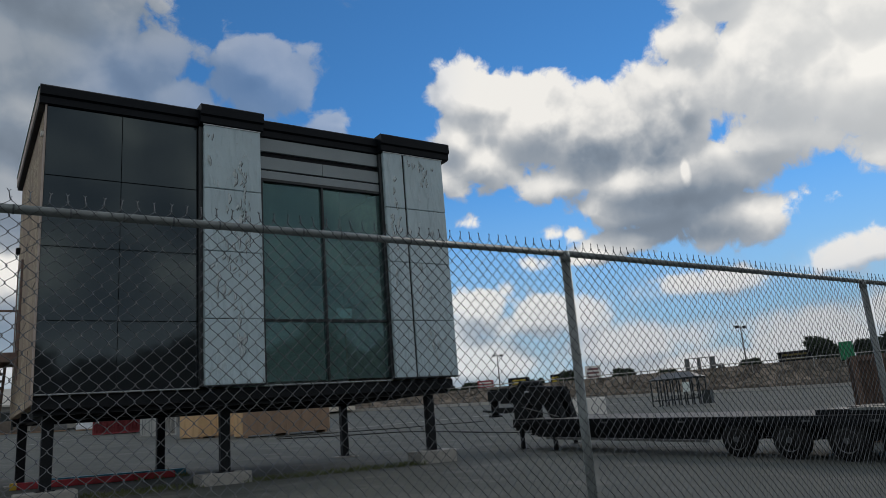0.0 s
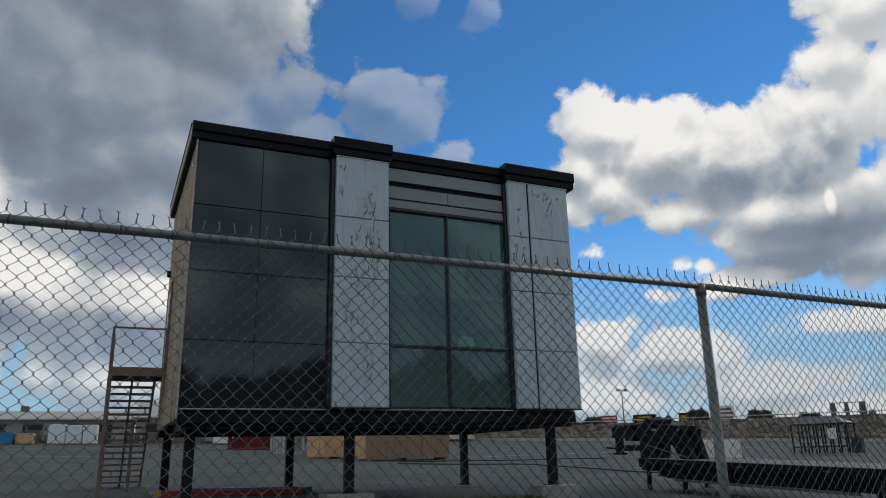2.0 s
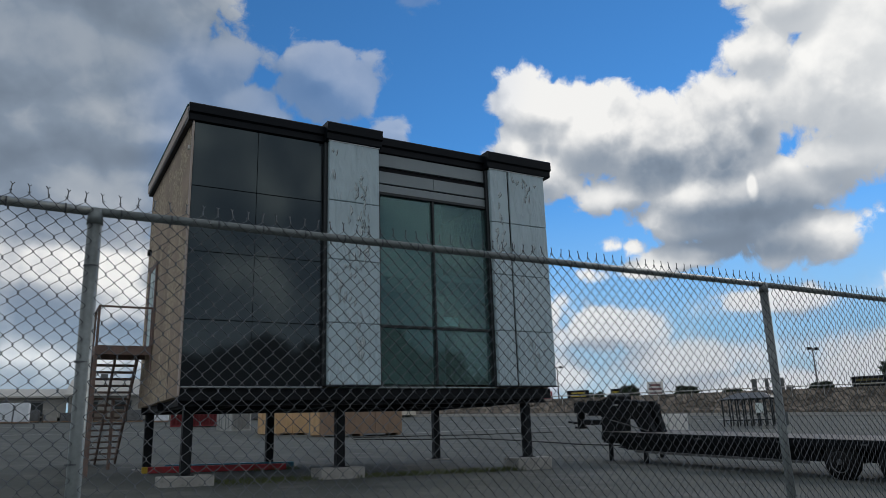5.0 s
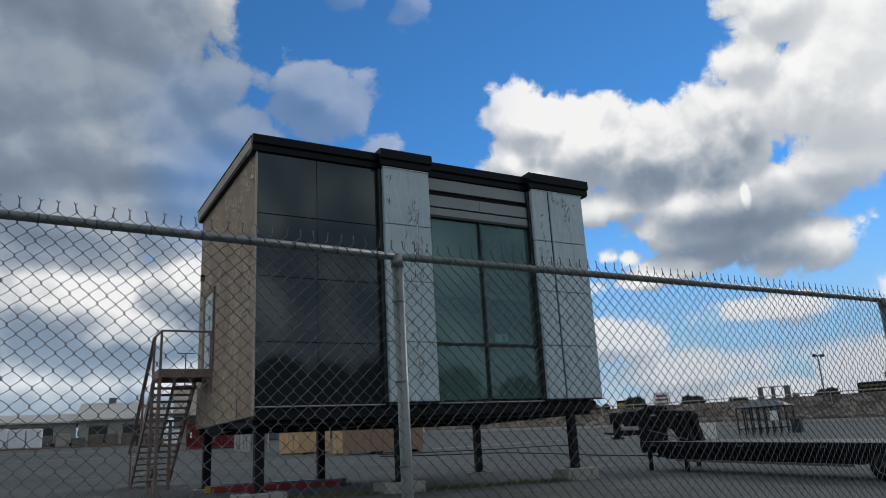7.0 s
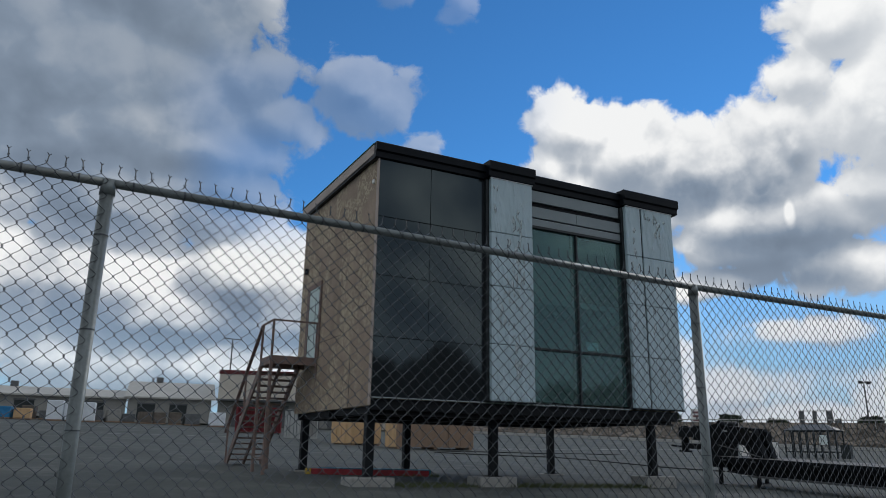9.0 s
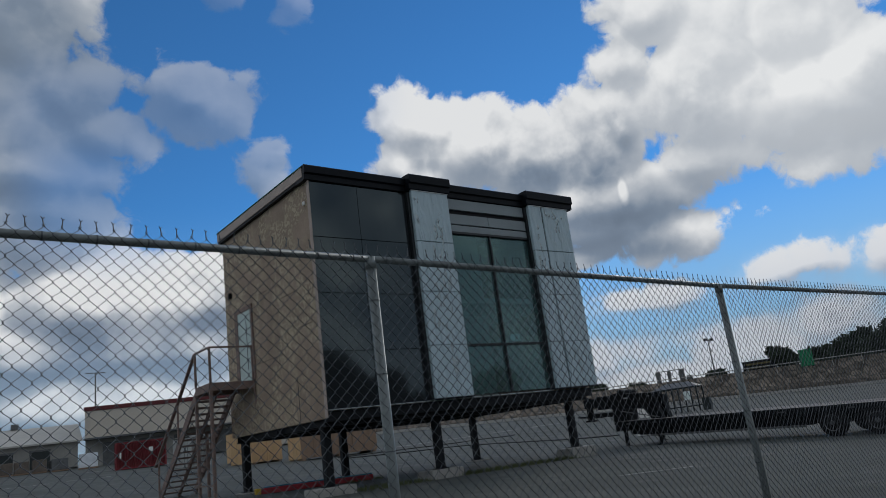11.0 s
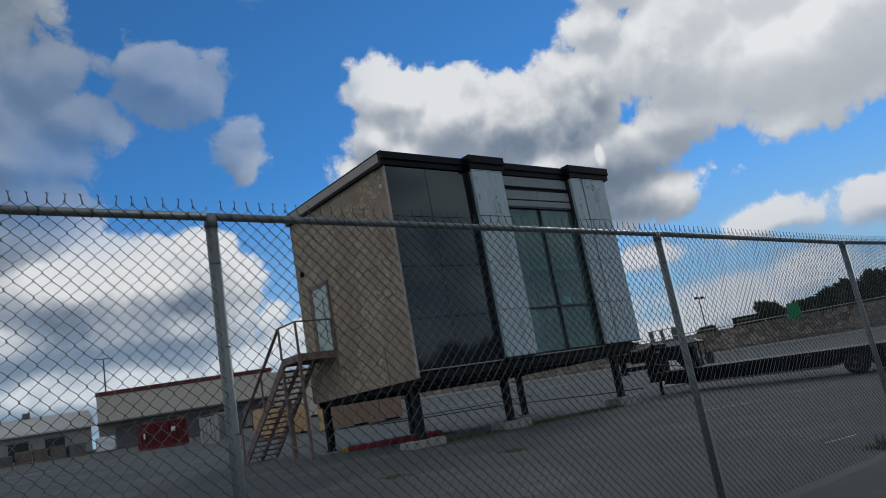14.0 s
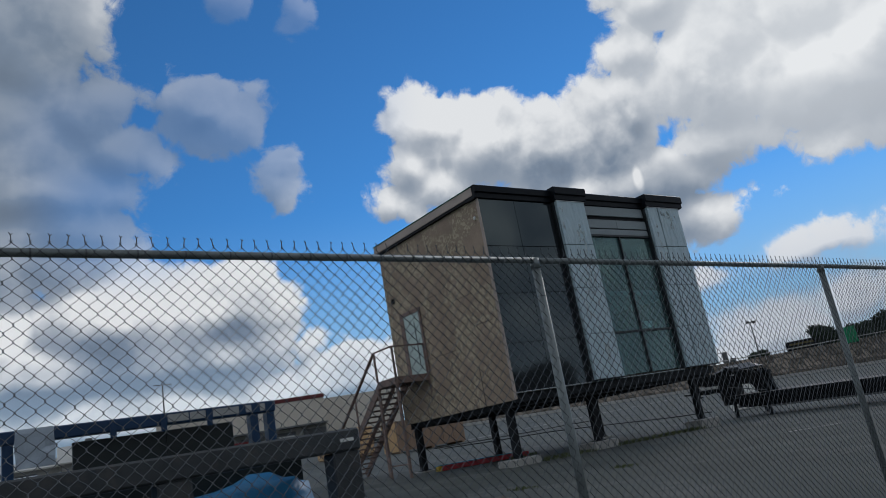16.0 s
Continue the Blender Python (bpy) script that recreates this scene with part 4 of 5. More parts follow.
def build_trailer():
    t = thing("gooseneck_trailer", pose(12.8, 0, ground_z(13.2, 0), 2.06, 0, 0), "black gooseneck flatbed trailer with timber deck and tandem wheels", "trailer")
    y_front, y_back, w, hd = 2.45, -9.6, 2.45, 0.86
    # side rails with rub rail and stake pockets
    for x in (0.0, w - 0.12):
        part("side_rail", bx(x, x + 0.12, y_back, y_front, hd - 0.20, hd - 0.005, 0.006), M["black"], t)
    part("rub_rail", bx(-0.05, -0.035, y_back, y_front - 0.1, hd - 0.14, hd - 0.06), M["black"], t)
    for i in range(18):
        y = y_front - 0.4 - i * 0.64
        part("stake_pocket", bx(-0.034, 0.0, y - 0.05, y + 0.05, hd - 0.19, hd - 0.02), M["black"], t)
    for y in (2.0, 0.9, -1.2, -3.6, -5.6, -6.6, -7.9):
        part("reflector", bx(-0.056, -0.051, y - 0.09, y + 0.09, hd - 0.12, hd - 0.08), M["hub"], t, "pale reflector strip")
    for x in (0.55, 1.72):
        bm = bx(x, x + 0.16, y_back + 0.4, y_front, hd - 0.50, hd - 0.46)
        box(bm, x + 0.06, x + 0.10, y_back + 0.4, y_front, hd - 0.46, hd - 0.22)
        box(bm, x, x + 0.16, y_back + 0.4, y_front, hd - 0.22, hd - 0.18)
        part("main_beam", bm, M["black"], t)
    for i in range(20):
        y = y_front - 0.2 - i * 0.6
        part("cross_member", bx(0.12, w - 0.12, y - 0.03, y + 0.03, hd - 0.17, hd - 0.06), M["black"], t)
    # timber deck
    plank = mesh_of("deck_plank", bx(-0.095, 0.095, -6.0 + 0.35, 6.0 - 0.1, 0.0, 0.04, 0.005), M["decking"])
    for i in range(11):
        ob = part("deck_plank", plank, None, t)
        ob.location = (0.22 + i * 0.2, (y_front + y_back) / 2 + 0.1, hd - 0.045)
    part("deck_end", bx(0.0, w, y_front, y_front + 0.12, hd - 0.24, hd + 0.0, 0.006), M["black"], t)
    # low side tool rail under the deck
    part("under_rail", bx(0.05, 0.12, -4.2, 1.2, 0.30, 0.36), M["greysteel"], t)
    # black slab added to fill the dark band under the deck
    part("under_tray", bx(0.34, 0.50, -4.3, 1.9, 0.34, hd - 0.21, 0.01), M["black"], t)
    for y in (-4.0, -2.4, -0.8, 0.9):
        part("under_post", bx(0.06, 0.11, y - 0.03, y + 0.03, 0.36, hd - 0.2), M["black"], t)
    # gooseneck: two bent beams in side profile, cross tubes, winch and coupler
    prof = ((0.88, hd), (1.35, hd), (1.62, 1.22), (2.2, 1.28), (3.05, 1.28), (3.05, 1.80), (2.65, 1.88), (2.3, 1.80), (1.2, 1.74))
    for x in (0.45, 0.86):
        bm = bmesh.new()
        a = [bm.verts.new((x, y, z)) for y, z in prof]
        c = [bm.verts.new((x + 0.18, y, z)) for y, z in prof]
        for k in range(len(prof)):
            bm.faces.new((a[k], a[(k + 1) % len(prof)], c[(k + 1) % len(prof)], c[k]))
        bm.faces.new(a[::-1])
        bm.faces.new(c)
        bmesh.ops.recalc_face_normals(bm, faces=bm.faces)
        part("neck_beam", bm, M["black"], t)
        part("neck_post", bx(x, x + 0.18, 2.45, 3.0, hd - 0.36, 1.279, 0.01), M["black"], t)
    part("neck_plate", bx(0.63, 0.86, 0.9, 1.5, 1.30, 1.66, 0.01), M["black"], t)
    part("toolbox", bx(0.46, 1.03, 2.35, 3.05, 0.72, 1.26, 0.015), M["black"], t)
    part("winch", tube(bmesh.new(), (0.35, 2.5, 1.86), (1.15, 2.5, 1.86), 0.11, 14), M["black"], t)
    part("spare_wheel", tube(bmesh.new(), (0.40, 1.55, 1.50), (0.44, 1.55, 1.50), 0.24, 20), M["rubber"], t)
    for k in range(5):
        part("cross_tube", tube(bmesh.new(), (0.45, 1.5 + 0.32 * k, 1.40), (1.04, 1.5 + 0.32 * k, 1.40), 0.05, 8), M["black"], t)
    part("brake_line", tube(bmesh.new(), (0.42, 1.0, 0.9), (0.42, 2.6, 1.20), 0.018, 6), M["greysteel"], t)
    part("light_marker", bx(0.435, 0.449, 2.25, 2.45, 1.62, 1.67), M["silver"], t, "pale marker light")
    part("light_marker", bx(0.435, 0.449, 1.3, 1.5, 1.62, 1.67), M["silver"], t)
    part("coupler_arm", bx(0.55, 0.92, 3.06, 4.48, 1.40, 1.74, 0.02), M["black"], t)
    part("coupler_bracket", bx(0.48, 1.0, 3.3, 3.75, 1.32, 1.80, 0.02), M["black"], t)
    part("coupler", tube(bmesh.new(), (0.74, 4.35, 0.94), (0.74, 4.35, 1.78), 0.13, 14), M["black"], t)
    part("coupler_foot", bx(0.58, 0.90, 4.19, 4.51, 0.90, 0.96, 0.01), M["black"], t)
    part("tie_bar", bx(0.45, 1.0, 3.06, 4.1, 1.04, 1.20, 0.01), M["black"], t)
    part("safety_chain", tube(bmesh.new(), (0.70, 3.7, 1.04), (0.70, 4.95, 1.10), 0.035, 8), M["black"], t)
    for x, y in ((0.10, 2.28), (2.2, 2.28), (0.10, 0.85)):
        j = part("jack", bx(x - 0.05, x + 0.05, y - 0.05, y + 0.05, 0.02, hd - 0.1, 0.006), M["black"], t)
        part("jack_foot", bx(x - 0.12, x + 0.12, y - 0.12, y + 0.12, 0.0, 0.02), M["black"], j)
    # running gear
    for y in (-4.95, -6.15, -7.3):
        wheel(t, 0.16, y)
        wheel(t, w - 0.16, y)
        part("axle", tube(bmesh.new(), (0.2, y, 0.38), (w - 0.2, y, 0.38), 0.06, 10), M["black"], t)
        part("spring_hanger", bx(0.30, 0.40, y - 0.4, y + 0.4, 0.36, 0.50), M["black"], t)
    # folded ramps at the tail
    for x in (0.15, 1.35):
        bm = bx(x, x + 0.95, y_back + 0.1, -6.7, hd + 0.0, hd + 0.10, 0.008)
        part("ramp", bm, M["black"], t)
    part("ramp_edge", bx(0.10, 0.14, -9.0, -7.4, hd + 0.08, hd + 0.13), M["galv"], t)
    part("mud_flap", bx(0.05, 0.6, -7.95, -7.93, 0.15, 0.5), M["rubber"], t)
    return t


build_trailer()


# ---- beams and weeds lying under the building ----
def ground_bar(name, a, c, w, h, mat, label, z_up=0.0, ends=None):
    va, vc = Vector((*a, ground_z(*a) + h / 2 + z_up)), Vector((*c, ground_z(*c) + h / 2 + z_up))
    mid = (va + vc) / 2
    d = vc - va
    m = Matrix.Translation(mid) @ d.to_track_quat("X", "Z").to_matrix().to_4x4()
    t = thing(name, m, label, "beam")
    n = d.length
    part("bar", bx(-n / 2 + (0.14 if ends else 0), n / 2, -w / 2, w / 2, -h / 2, h / 2, 0.012), mat, t)
    if ends:
        part("end_piece", bx(-n / 2, -n / 2 + 0.138, -w / 2 - 0.004, w / 2 + 0.004, -h / 2, h / 2 + 0.004, 0.012), ends, t, "yellow painted end")
    return t


ground_bar("red_beam", (0.0, 4.55), (3.45, 4.15), 0.16, 0.15, M["red"], "red painted timber beam lying on the asphalt", 0.0, M["yellow"])
ground_bar("blue_beam", (1.3, 5.15), (3.9, 4.95), 0.22, 0.14, M["blue"], "blue painted timber beam lying behind the red one")
ground_bar("blue_beam", (0.7, 5.6), (3.4, 5.45), 0.18, 0.12, M["blue"], "second blue painted beam lying beside the other")


def weeds(name, x0, x1, y0, y1, n, h, seed, label):
    rnd = random.Random(seed)
    verts, faces = [], []
    for _ in range(n):
        x, y = rnd.uniform(x0, x1), rnd.uniform(y0, y1) + 0.1 * rnd.gauss(0, 1)
        z, a, s = ground_z(x, y), rnd.uniform(0, 6.3), rnd.uniform(0.4, 1.2) * h
        dx, dy, lx, ly = 0.010 * math.cos(a), 0.010 * math.sin(a), rnd.gauss(0, 0.45) * s, rnd.gauss(0, 0.45) * s
        b = len(verts)
        verts += [(x - dx, y - dy, z), (x + dx, y + dy, z), (x + lx * 0.4 + dx * 0.6, y + ly * 0.4 + dy * 0.6, z + s * 0.6), (x + lx, y + ly, z + s)]
        faces += [(b, b + 1, b + 2), (b, b + 2, b + 3)]
    me = bpy.data.meshes.new(name)
    me.from_pydata(verts, [], faces)
    me.materials.append(M["grass"])
    tagged(new(name, me), label, "weeds", kind="stuff")


weeds("weeds", 4.0, 8.6, 0.75, 1.15, 1500, 0.10, 3, "low dry weeds growing along a crack under the building")
weeds("weeds", 1.0, 3.2, 0.6, 1.6, 700, 0.08, 5, "low green weeds beside the concrete blocks")
weeds("weeds", 2.5, 3.8, 3.9, 5.2, 500, 0.09, 6, "weeds round the ends of the painted beams")


weeds("weeds", -1.5, -1.1, -4.3, -4.0, 130, 0.05, 7, "small green weed tuft in a crack of the asphalt")
weeds("weeds", -4.2, -3.8, -4.2, -3.8, 110, 0.05, 8, "thin green weeds in a crack of the yard")
weeds("weeds", -2.6, -1.3, -11.3, -11.1, 260, 0.06, 9, "thin weeds growing along the foot of the fence")


def polyline(name, pts, r, mat, label, category):
    cu = bpy.data.curves.new(name, "CURVE")
    cu.dimensions, cu.bevel_depth, cu.bevel_resolution = "3D", r, 1
    sp = cu.splines.new("NURBS")
    sp.points.add(len(pts) - 1)
    for p, (x, y) in zip(sp.points, pts):
        p.co = (x, y, ground_z(x, y) + r * 0.9, 1)
    sp.use_endpoint_u, sp.order_u = True, 3
    cu.materials.append(mat)
    tagged(new(name, cu), label, category)


polyline("hose", [(13, 22.5), (15, 21), (17, 19.5), (18.6, 19.0), (18.8, 15), (18.7, 12), (18.5, 10), (19.5, 8)], 0.03, M["hose"], "black hose snaking across the asphalt", "hose")
polyline("hose", [(14, 25), (19, 24.4), (21.6, 23.3), (24, 24), (27, 22.6), (28, 24.5)], 0.03, M["hose"], "long black hose on the asphalt", "hose")


def crack(pts, w, seed):
    rnd = random.Random(seed)
    bm = bmesh.new()
    prev = None
    for i in range(len(pts) - 1):
        for k in range(6):
            u = k / 6
            x = pts[i][0] * (1 - u) + pts[i + 1][0] * u + rnd.uniform(-0.06, 0.06)
            y = pts[i][1] * (1 - u) + pts[i + 1][1] * u + rnd.uniform(-0.06, 0.06)
            ww = w * rnd.uniform(0.4, 1.3)
            cur = (bm.verts.new((x, y - ww, ground_z(x, y) + 0.004)), bm.verts.new((x, y + ww, ground_z(x, y) + 0.004)))
            if prev:
                bm.faces.new((prev[0], cur[0], cur[1], prev[1]))
            prev = cur
    solid("asphalt_crack", bm, M["seam"], "dark irregular crack in the asphalt", "crack", kind="structure")


crack([(1.8, -0.6), (4.2, -1.5), (6.2, -2.9), (9.0, -3.4)], 0.035, 1)
crack([(-8, -3), (-4, -2.0), (-1, -2.6), (2.5, -3.8)], 0.03, 2)
crack([(-6, 3), (-3, 2.2), (0.2, 2.0)], 0.025, 3)
crack([(5, 8), (9, 9.5), (14, 9.0), (19, 10)], 0.05, 4)
crack([(-9, 10), (-2, 12), (6, 15), (14, 15)], 0.06, 5)


def stripe(a, c, w):
    (x0, y0), (x1, y1) = a, c
    bm = bmesh.new()
    d = Vector((x1 - x0, y1 - y0, 0)).normalized()
    nrm = Vector((-d.y, d.x, 0)) * w / 2
    rnd = random.Random(int(x0 * 7 + y0))
    n = 26
    for i in range(n):
        if rnd.random() < 0.25:
            continue
        q = []
        for u, s in ((i / n, -1), ((i + 0.92) / n, -1), ((i + 0.92) / n, 1), (i / n, 1)):
            x, y = x0 + (x1 - x0) * u + nrm.x * s * rnd.uniform(0.6, 1), y0 + (y1 - y0) * u + nrm.y * s * rnd.uniform(0.6, 1)
            q.append(bm.verts.new((x, y, ground_z(x, y) + 0.004)))
        bm.faces.new(q)
    solid("paint_marking", bm, M["kerb"], "worn pale paint line on the asphalt", "marking", kind="structure")


stripe((3.9, -4.7), (5.6, -5.4), 0.12)
stripe((-1.9, -10.4), (-1.2, -10.5), 0.06)
stripe((-12, 60), (22, 62), 0.35)
stripe((-20, 38), (8, 44), 0.25)
stripe((20, 30), (70, 42), 0.4)


# broken slab and torn white sheet on the asphalt near the fence
def rubble(x, y, r, seed):
    bm = bmesh.new()
    bmesh.ops.create_icosphere(bm, subdivisions=2, radius=r)
    for v in bm.verts:
        k = 0.75 + 0.5 * noise.noise(v.co * 3.1 / r + Vector((seed, 0, 0)))
        v.co = Vector((v.co.x * k * 1.3, v.co.y * k, max(-0.25 * r, v.co.z * k * 0.6)))
    return bm


scrap = thing("scrap_bin", at(-10.35, -10.9), "low dark steel scrap bin standing beside the rack", "bin")
bin_top = 0.50 - ground_z(-10.35, -10.9)
part("base", bx(0.0, 0.72, 0.0, 0.7, 0.02, 0.10, 0.01), M["black"], scrap)
for x0, x1, y0, y1 in ((0.0, 0.72, 0.0, 0.03), (0.0, 0.72, 0.67, 0.70), (0.0, 0.03, 0.031, 0.669), (0.69, 0.72, 0.031, 0.669)):
    part("side_plate", bx(x0, x1, y0, y1, 0.101, bin_top - 0.06, 0.006), M["black"], scrap)
part("fill_plate", bx(0.031, 0.689, 0.031, 0.669, bin_top - 0.10, bin_top - 0.07), M["rock"], scrap, "broken rubble filling")
solid("asphalt_chunk", rubble(0, 0, 0.16, 3), M["rock"], "broken dark asphalt chunk lying in the scrap bin", "rubble", m=pose(-9.89, -10.62, 0.47))
solid("asphalt_chunk", rubble(0, 0, 0.10, 5), M["rock"], "small broken asphalt chunk lying in the scrap bin", "rubble", m=pose(-10.02, -10.4, 0.455))
sheet = bmesh.new()
bmesh.ops.create_grid(sheet, x_segments=8, y_segments=5, size=0.13)
for v in sheet.verts:
    v.co.z = 0.012 + 0.03 * abs(noise.noise(v.co * 12))
bmesh.ops.solidify(sheet, geom=sheet.faces[:], thickness=0.006)
solid("torn_sheet", sheet, M["white"], "crumpled white plastic sheet beside the rubble", "sheet", m=pose(-10.15, -10.66, 0.47, 22, -14, 25))


# ---- crates and containers at the back of the yard ----
def crate(x, y, lx, ly, h, rz, mat, n_front, n_side, label, side=None):
    c = thing("crate", at(x, y, None, rz), label, "crate", "plywood crates")
    part("core", bx(0.03, lx - 0.03, 0.03, ly - 0.03, 0.12, h - 0.03), mat, c)
    for k in range(3):
        part("skid", bx(0.1 + k * (lx - 0.4) / 2, 0.3 + k * (lx - 0.4) / 2, 0, ly, 0, 0.12), M["brown"], c)
    w = lx / n_front
    for k in range(n_front):
        part("plank", bx(k * w + 0.012, (k + 1) * w - 0.012, -0.012, 0.028, 0.12, h, 0.006), mat, c)
    w = ly / n_side
    for k in range(n_side):
        for s in (-0.012, lx - 0.028):
            part("plank", bx(s, s + 0.04, k * w + 0.02, (k + 1) * w - 0.02, 0.12, h, 0.006), side or mat, c)
    for k in range(n_front):
        part("batten", bx((k + 0.5) * lx / n_front - 0.05, (k + 0.5) * lx / n_front + 0.05, -0.05, -0.013, 0.12, h), mat, c)
    part("lid", bx(-0.03, lx + 0.03, -0.03, ly + 0.03, h, h + 0.04, 0.006), mat, c)
    return c


crate(11.6, 32.0, 2.5, 2.3, 2.05, 15, M["ply"], 1, 4, "yellow plywood crate with a slatted side on the yard")
crate(12.6, 37.6, 2.8, 2.3, 2.15, -8, M["ply"], 3, 2, "tall yellow plywood crate standing behind another crate")
crate(12.9, 27.6, 5.3, 2.2, 2.05, -5, M["brown"], 3, 3, "long brown aged plywood crate on skids", M["ply"])



def container(x, y, lx, ly, h, rz, mat, label, doors=False):
    c = thing("shipping_container", at(x, y, None, rz), label, "container", "containers")
    part("floor_frame", bx(0, lx, 0, ly, 0.02, 0.16), mat, c)
    for px in (0, lx - 0.12):
        for py in (0, ly - 0.12):
            part("corner_post", bx(px, px + 0.12, py, py + 0.12, 0.16, h, 0.01), mat, c)
    for py in (0.0, ly - 0.1):
        part("top_rail", bx(0.12, lx - 0.12, py, py + 0.1, h - 0.1, h), mat, c)
    part("roof", bx(0.0, lx, 0.0, ly, h + 0.001, h + 0.03), mat, c)

    def ribs(n, along, off):
        bm = bmesh.new()
        length = (lx if along == "x" else ly) - 0.24
        a = []
        for i in range(n * 4 + 1):
            u = 0.12 + length * i / (n * 4)
            d = 0.0 if i % 4 in (0, 1) else 0.04
            for z in (0.16, h - 0.1):
                a.append(bm.verts.new((u, off + d, z) if along == "x" else (off + d, u, z)))
        for i in range(n * 4):
            bm.faces.new((a[2 * i], a[2 * i + 2], a[2 * i + 3], a[2 * i + 1]))
        bmesh.ops.solidify(bm, geom=bm.faces[:], thickness=0.01)
        return bm

    part("corrugated_side", ribs(int(lx / 0.3), "x", 0.04), mat, c)
    part("corrugated_side", ribs(int(lx / 0.3), "x", ly - 0.09), mat, c)
    part("corrugated_end", ribs(int(ly / 0.3), "y", lx - 0.09), mat, c)
    if doors:
        for k in range(2):
            d = part("door", bx(0.03, 0.08, 0.13 + k * (ly / 2 - 0.12), ly / 2 - 0.005 + k * (ly / 2 - 0.12), 0.17, h - 0.11, 0.008), mat, c)
            for s in (0.3, 0.7):
                yy = 0.13 + k * (ly / 2 - 0.12) + s * (ly / 2 - 0.13)
                part("lock_rod", tube(bmesh.new(), (0.0, yy, 0.2), (0.0, yy, h - 0.15), 0.025, 8), M["galv"], d)
    else:
        part("corrugated_end", ribs(int(ly / 0.3), "y", 0.04), mat, c)
    return c


red_c = container(9.1, 56.4, 4.3, 2.4, 2.35, -12, M["redbox"], "dark red corrugated shipping container")
part("placard", bx(2.8, 3.15, -0.03, 0.0, 1.35, 1.75), M["signwhite"], red_c, "small white placard")
part("placard", bx(0.35, 0.5, -0.03, 0.0, 1.0, 1.5), M["signwhite"], red_c)
container(11.5, 43.6, 1.7, 2.6, 2.35, 12, M["greybox"], "pale grey shipping container with closed doors", True)
container(16.9, -5.6, 3.6, 2.2, 2.02, -60, M["rustbox"], "rust-brown corrugated container standing behind the trailer")


def pallet_stack(x, y, w, d, h, mat, label, rz=0):
    p = thing("pallet_stack", at(x, y, None, rz), label, "pallet", "stacked pallets")
    part("pallet", bx(-w / 2, w / 2, -d / 2, d / 2, 0.0, 0.14, 0.01), M["brown"], p)
    bm = bx(-w / 2 + 0.05, w / 2 - 0.05, -d / 2 + 0.05, d / 2 - 0.05, 0.14, h, 0.05)
    bmesh.ops.subdivide_edges(bm, edges=bm.edges[:], cuts=3, use_grid_fill=True)
    for v in bm.verts:
        v.co += Vector((noise.noise(v.co * 2 + Vector((x, 0, 0))), noise.noise(v.co * 2 + Vector((0, y, 0))), 0)) * 0.06
    part("load", bm, mat, p)
    return p


for x, y, w, h, mt, lb in ((-6.1, 77, 1.7, 2.2, "white", "white wrapped pallet load on the yard"), (-4.4, 77.4, 1.7, 2.1, "white", "white wrapped pallet load on the yard"), (-2.8, 77.2, 1.5, 2.15, "white", "white wrapped pallet load on the yard"),
                           (9.0, 80.5, 1.8, 1.4, "greysteel", "grey wrapped pallet load near the warehouse"), (11.5, 78.2, 2.0, 1.7, "white", "white wrapped pallet load near the warehouse"),
                           (-11.2, 78, 2.0, 1.3, "tarp", "blue wrapped pallet load on the yard"), (-9.2, 78, 1.7, 1.2, "ply", "timber-coloured pallet load on the yard")):
    pallet_stack(x, y, w, w * 0.9, h, M[mt], lb, -8)
rnd = random.Random(8)
for i in range(14):
    x = -14 + i * 1.75
    pallet_stack(x, 82.5 - 0.12 * i + rnd.uniform(-0.5, 0.5), 1.5, 1.4, rnd.uniform(1.0, 1.55), M[rnd.choice(("greysteel", "rock", "greysteel", "rock", "greywall"))], "grey stack of building blocks in front of the warehouse", rnd.uniform(-10, 10))


# ---- warehouses at the back left ----
def warehouse():
    b = thing("warehouse", pose(13.2, 88.0, ground_z(14, 86), 0, 0, -18), "beige warehouse with a dark red roof edge and grey lower wall", "building")
    part("wall", bx(0, 22.5, 0.6, 14, 0, 3.6), M["greywall"], b, "grey lower wall")
    bm = bx(0, 22.5, 0, 14, 3.65, 7.0)
    part("upper_wall", bm, M["beige"], b, "beige upper cladding")
    for i in range(15):
        part("cladding_rib", bx(0.7 + i * 1.5, 0.76 + i * 1.5, -0.04, 0.0, 3.65, 7.0), M["beige"], b)
    part("roof_edge", bx(-0.1, 22.6, -0.12, 14.1, 7.0, 7.55, 0.03), M["maroon"], b, "dark red roof edge")
    part("canopy", bx(0, 22.5, -1.6, 0.59, 3.35, 3.55), M["greysteel"], b)
    for i in range(5):
        d = part("roller_door", bx(2.0 + i * 4.3, 5.2 + i * 4.3, 0.52, 0.6, 0.0, 2.9), M["greysteel"], b)
        for k in range(6):
            part("slat", bx(2.02 + i * 4.3, 5.18 + i * 4.3, 0.50, 0.52, 0.1 + k * 0.47, 0.5 + k * 0.47), M["greysteel"], d)
    part("wall", bx(22.6, 34, 1.5, 14, 0, 6.9), M["beige"], b)
    return b


warehouse()


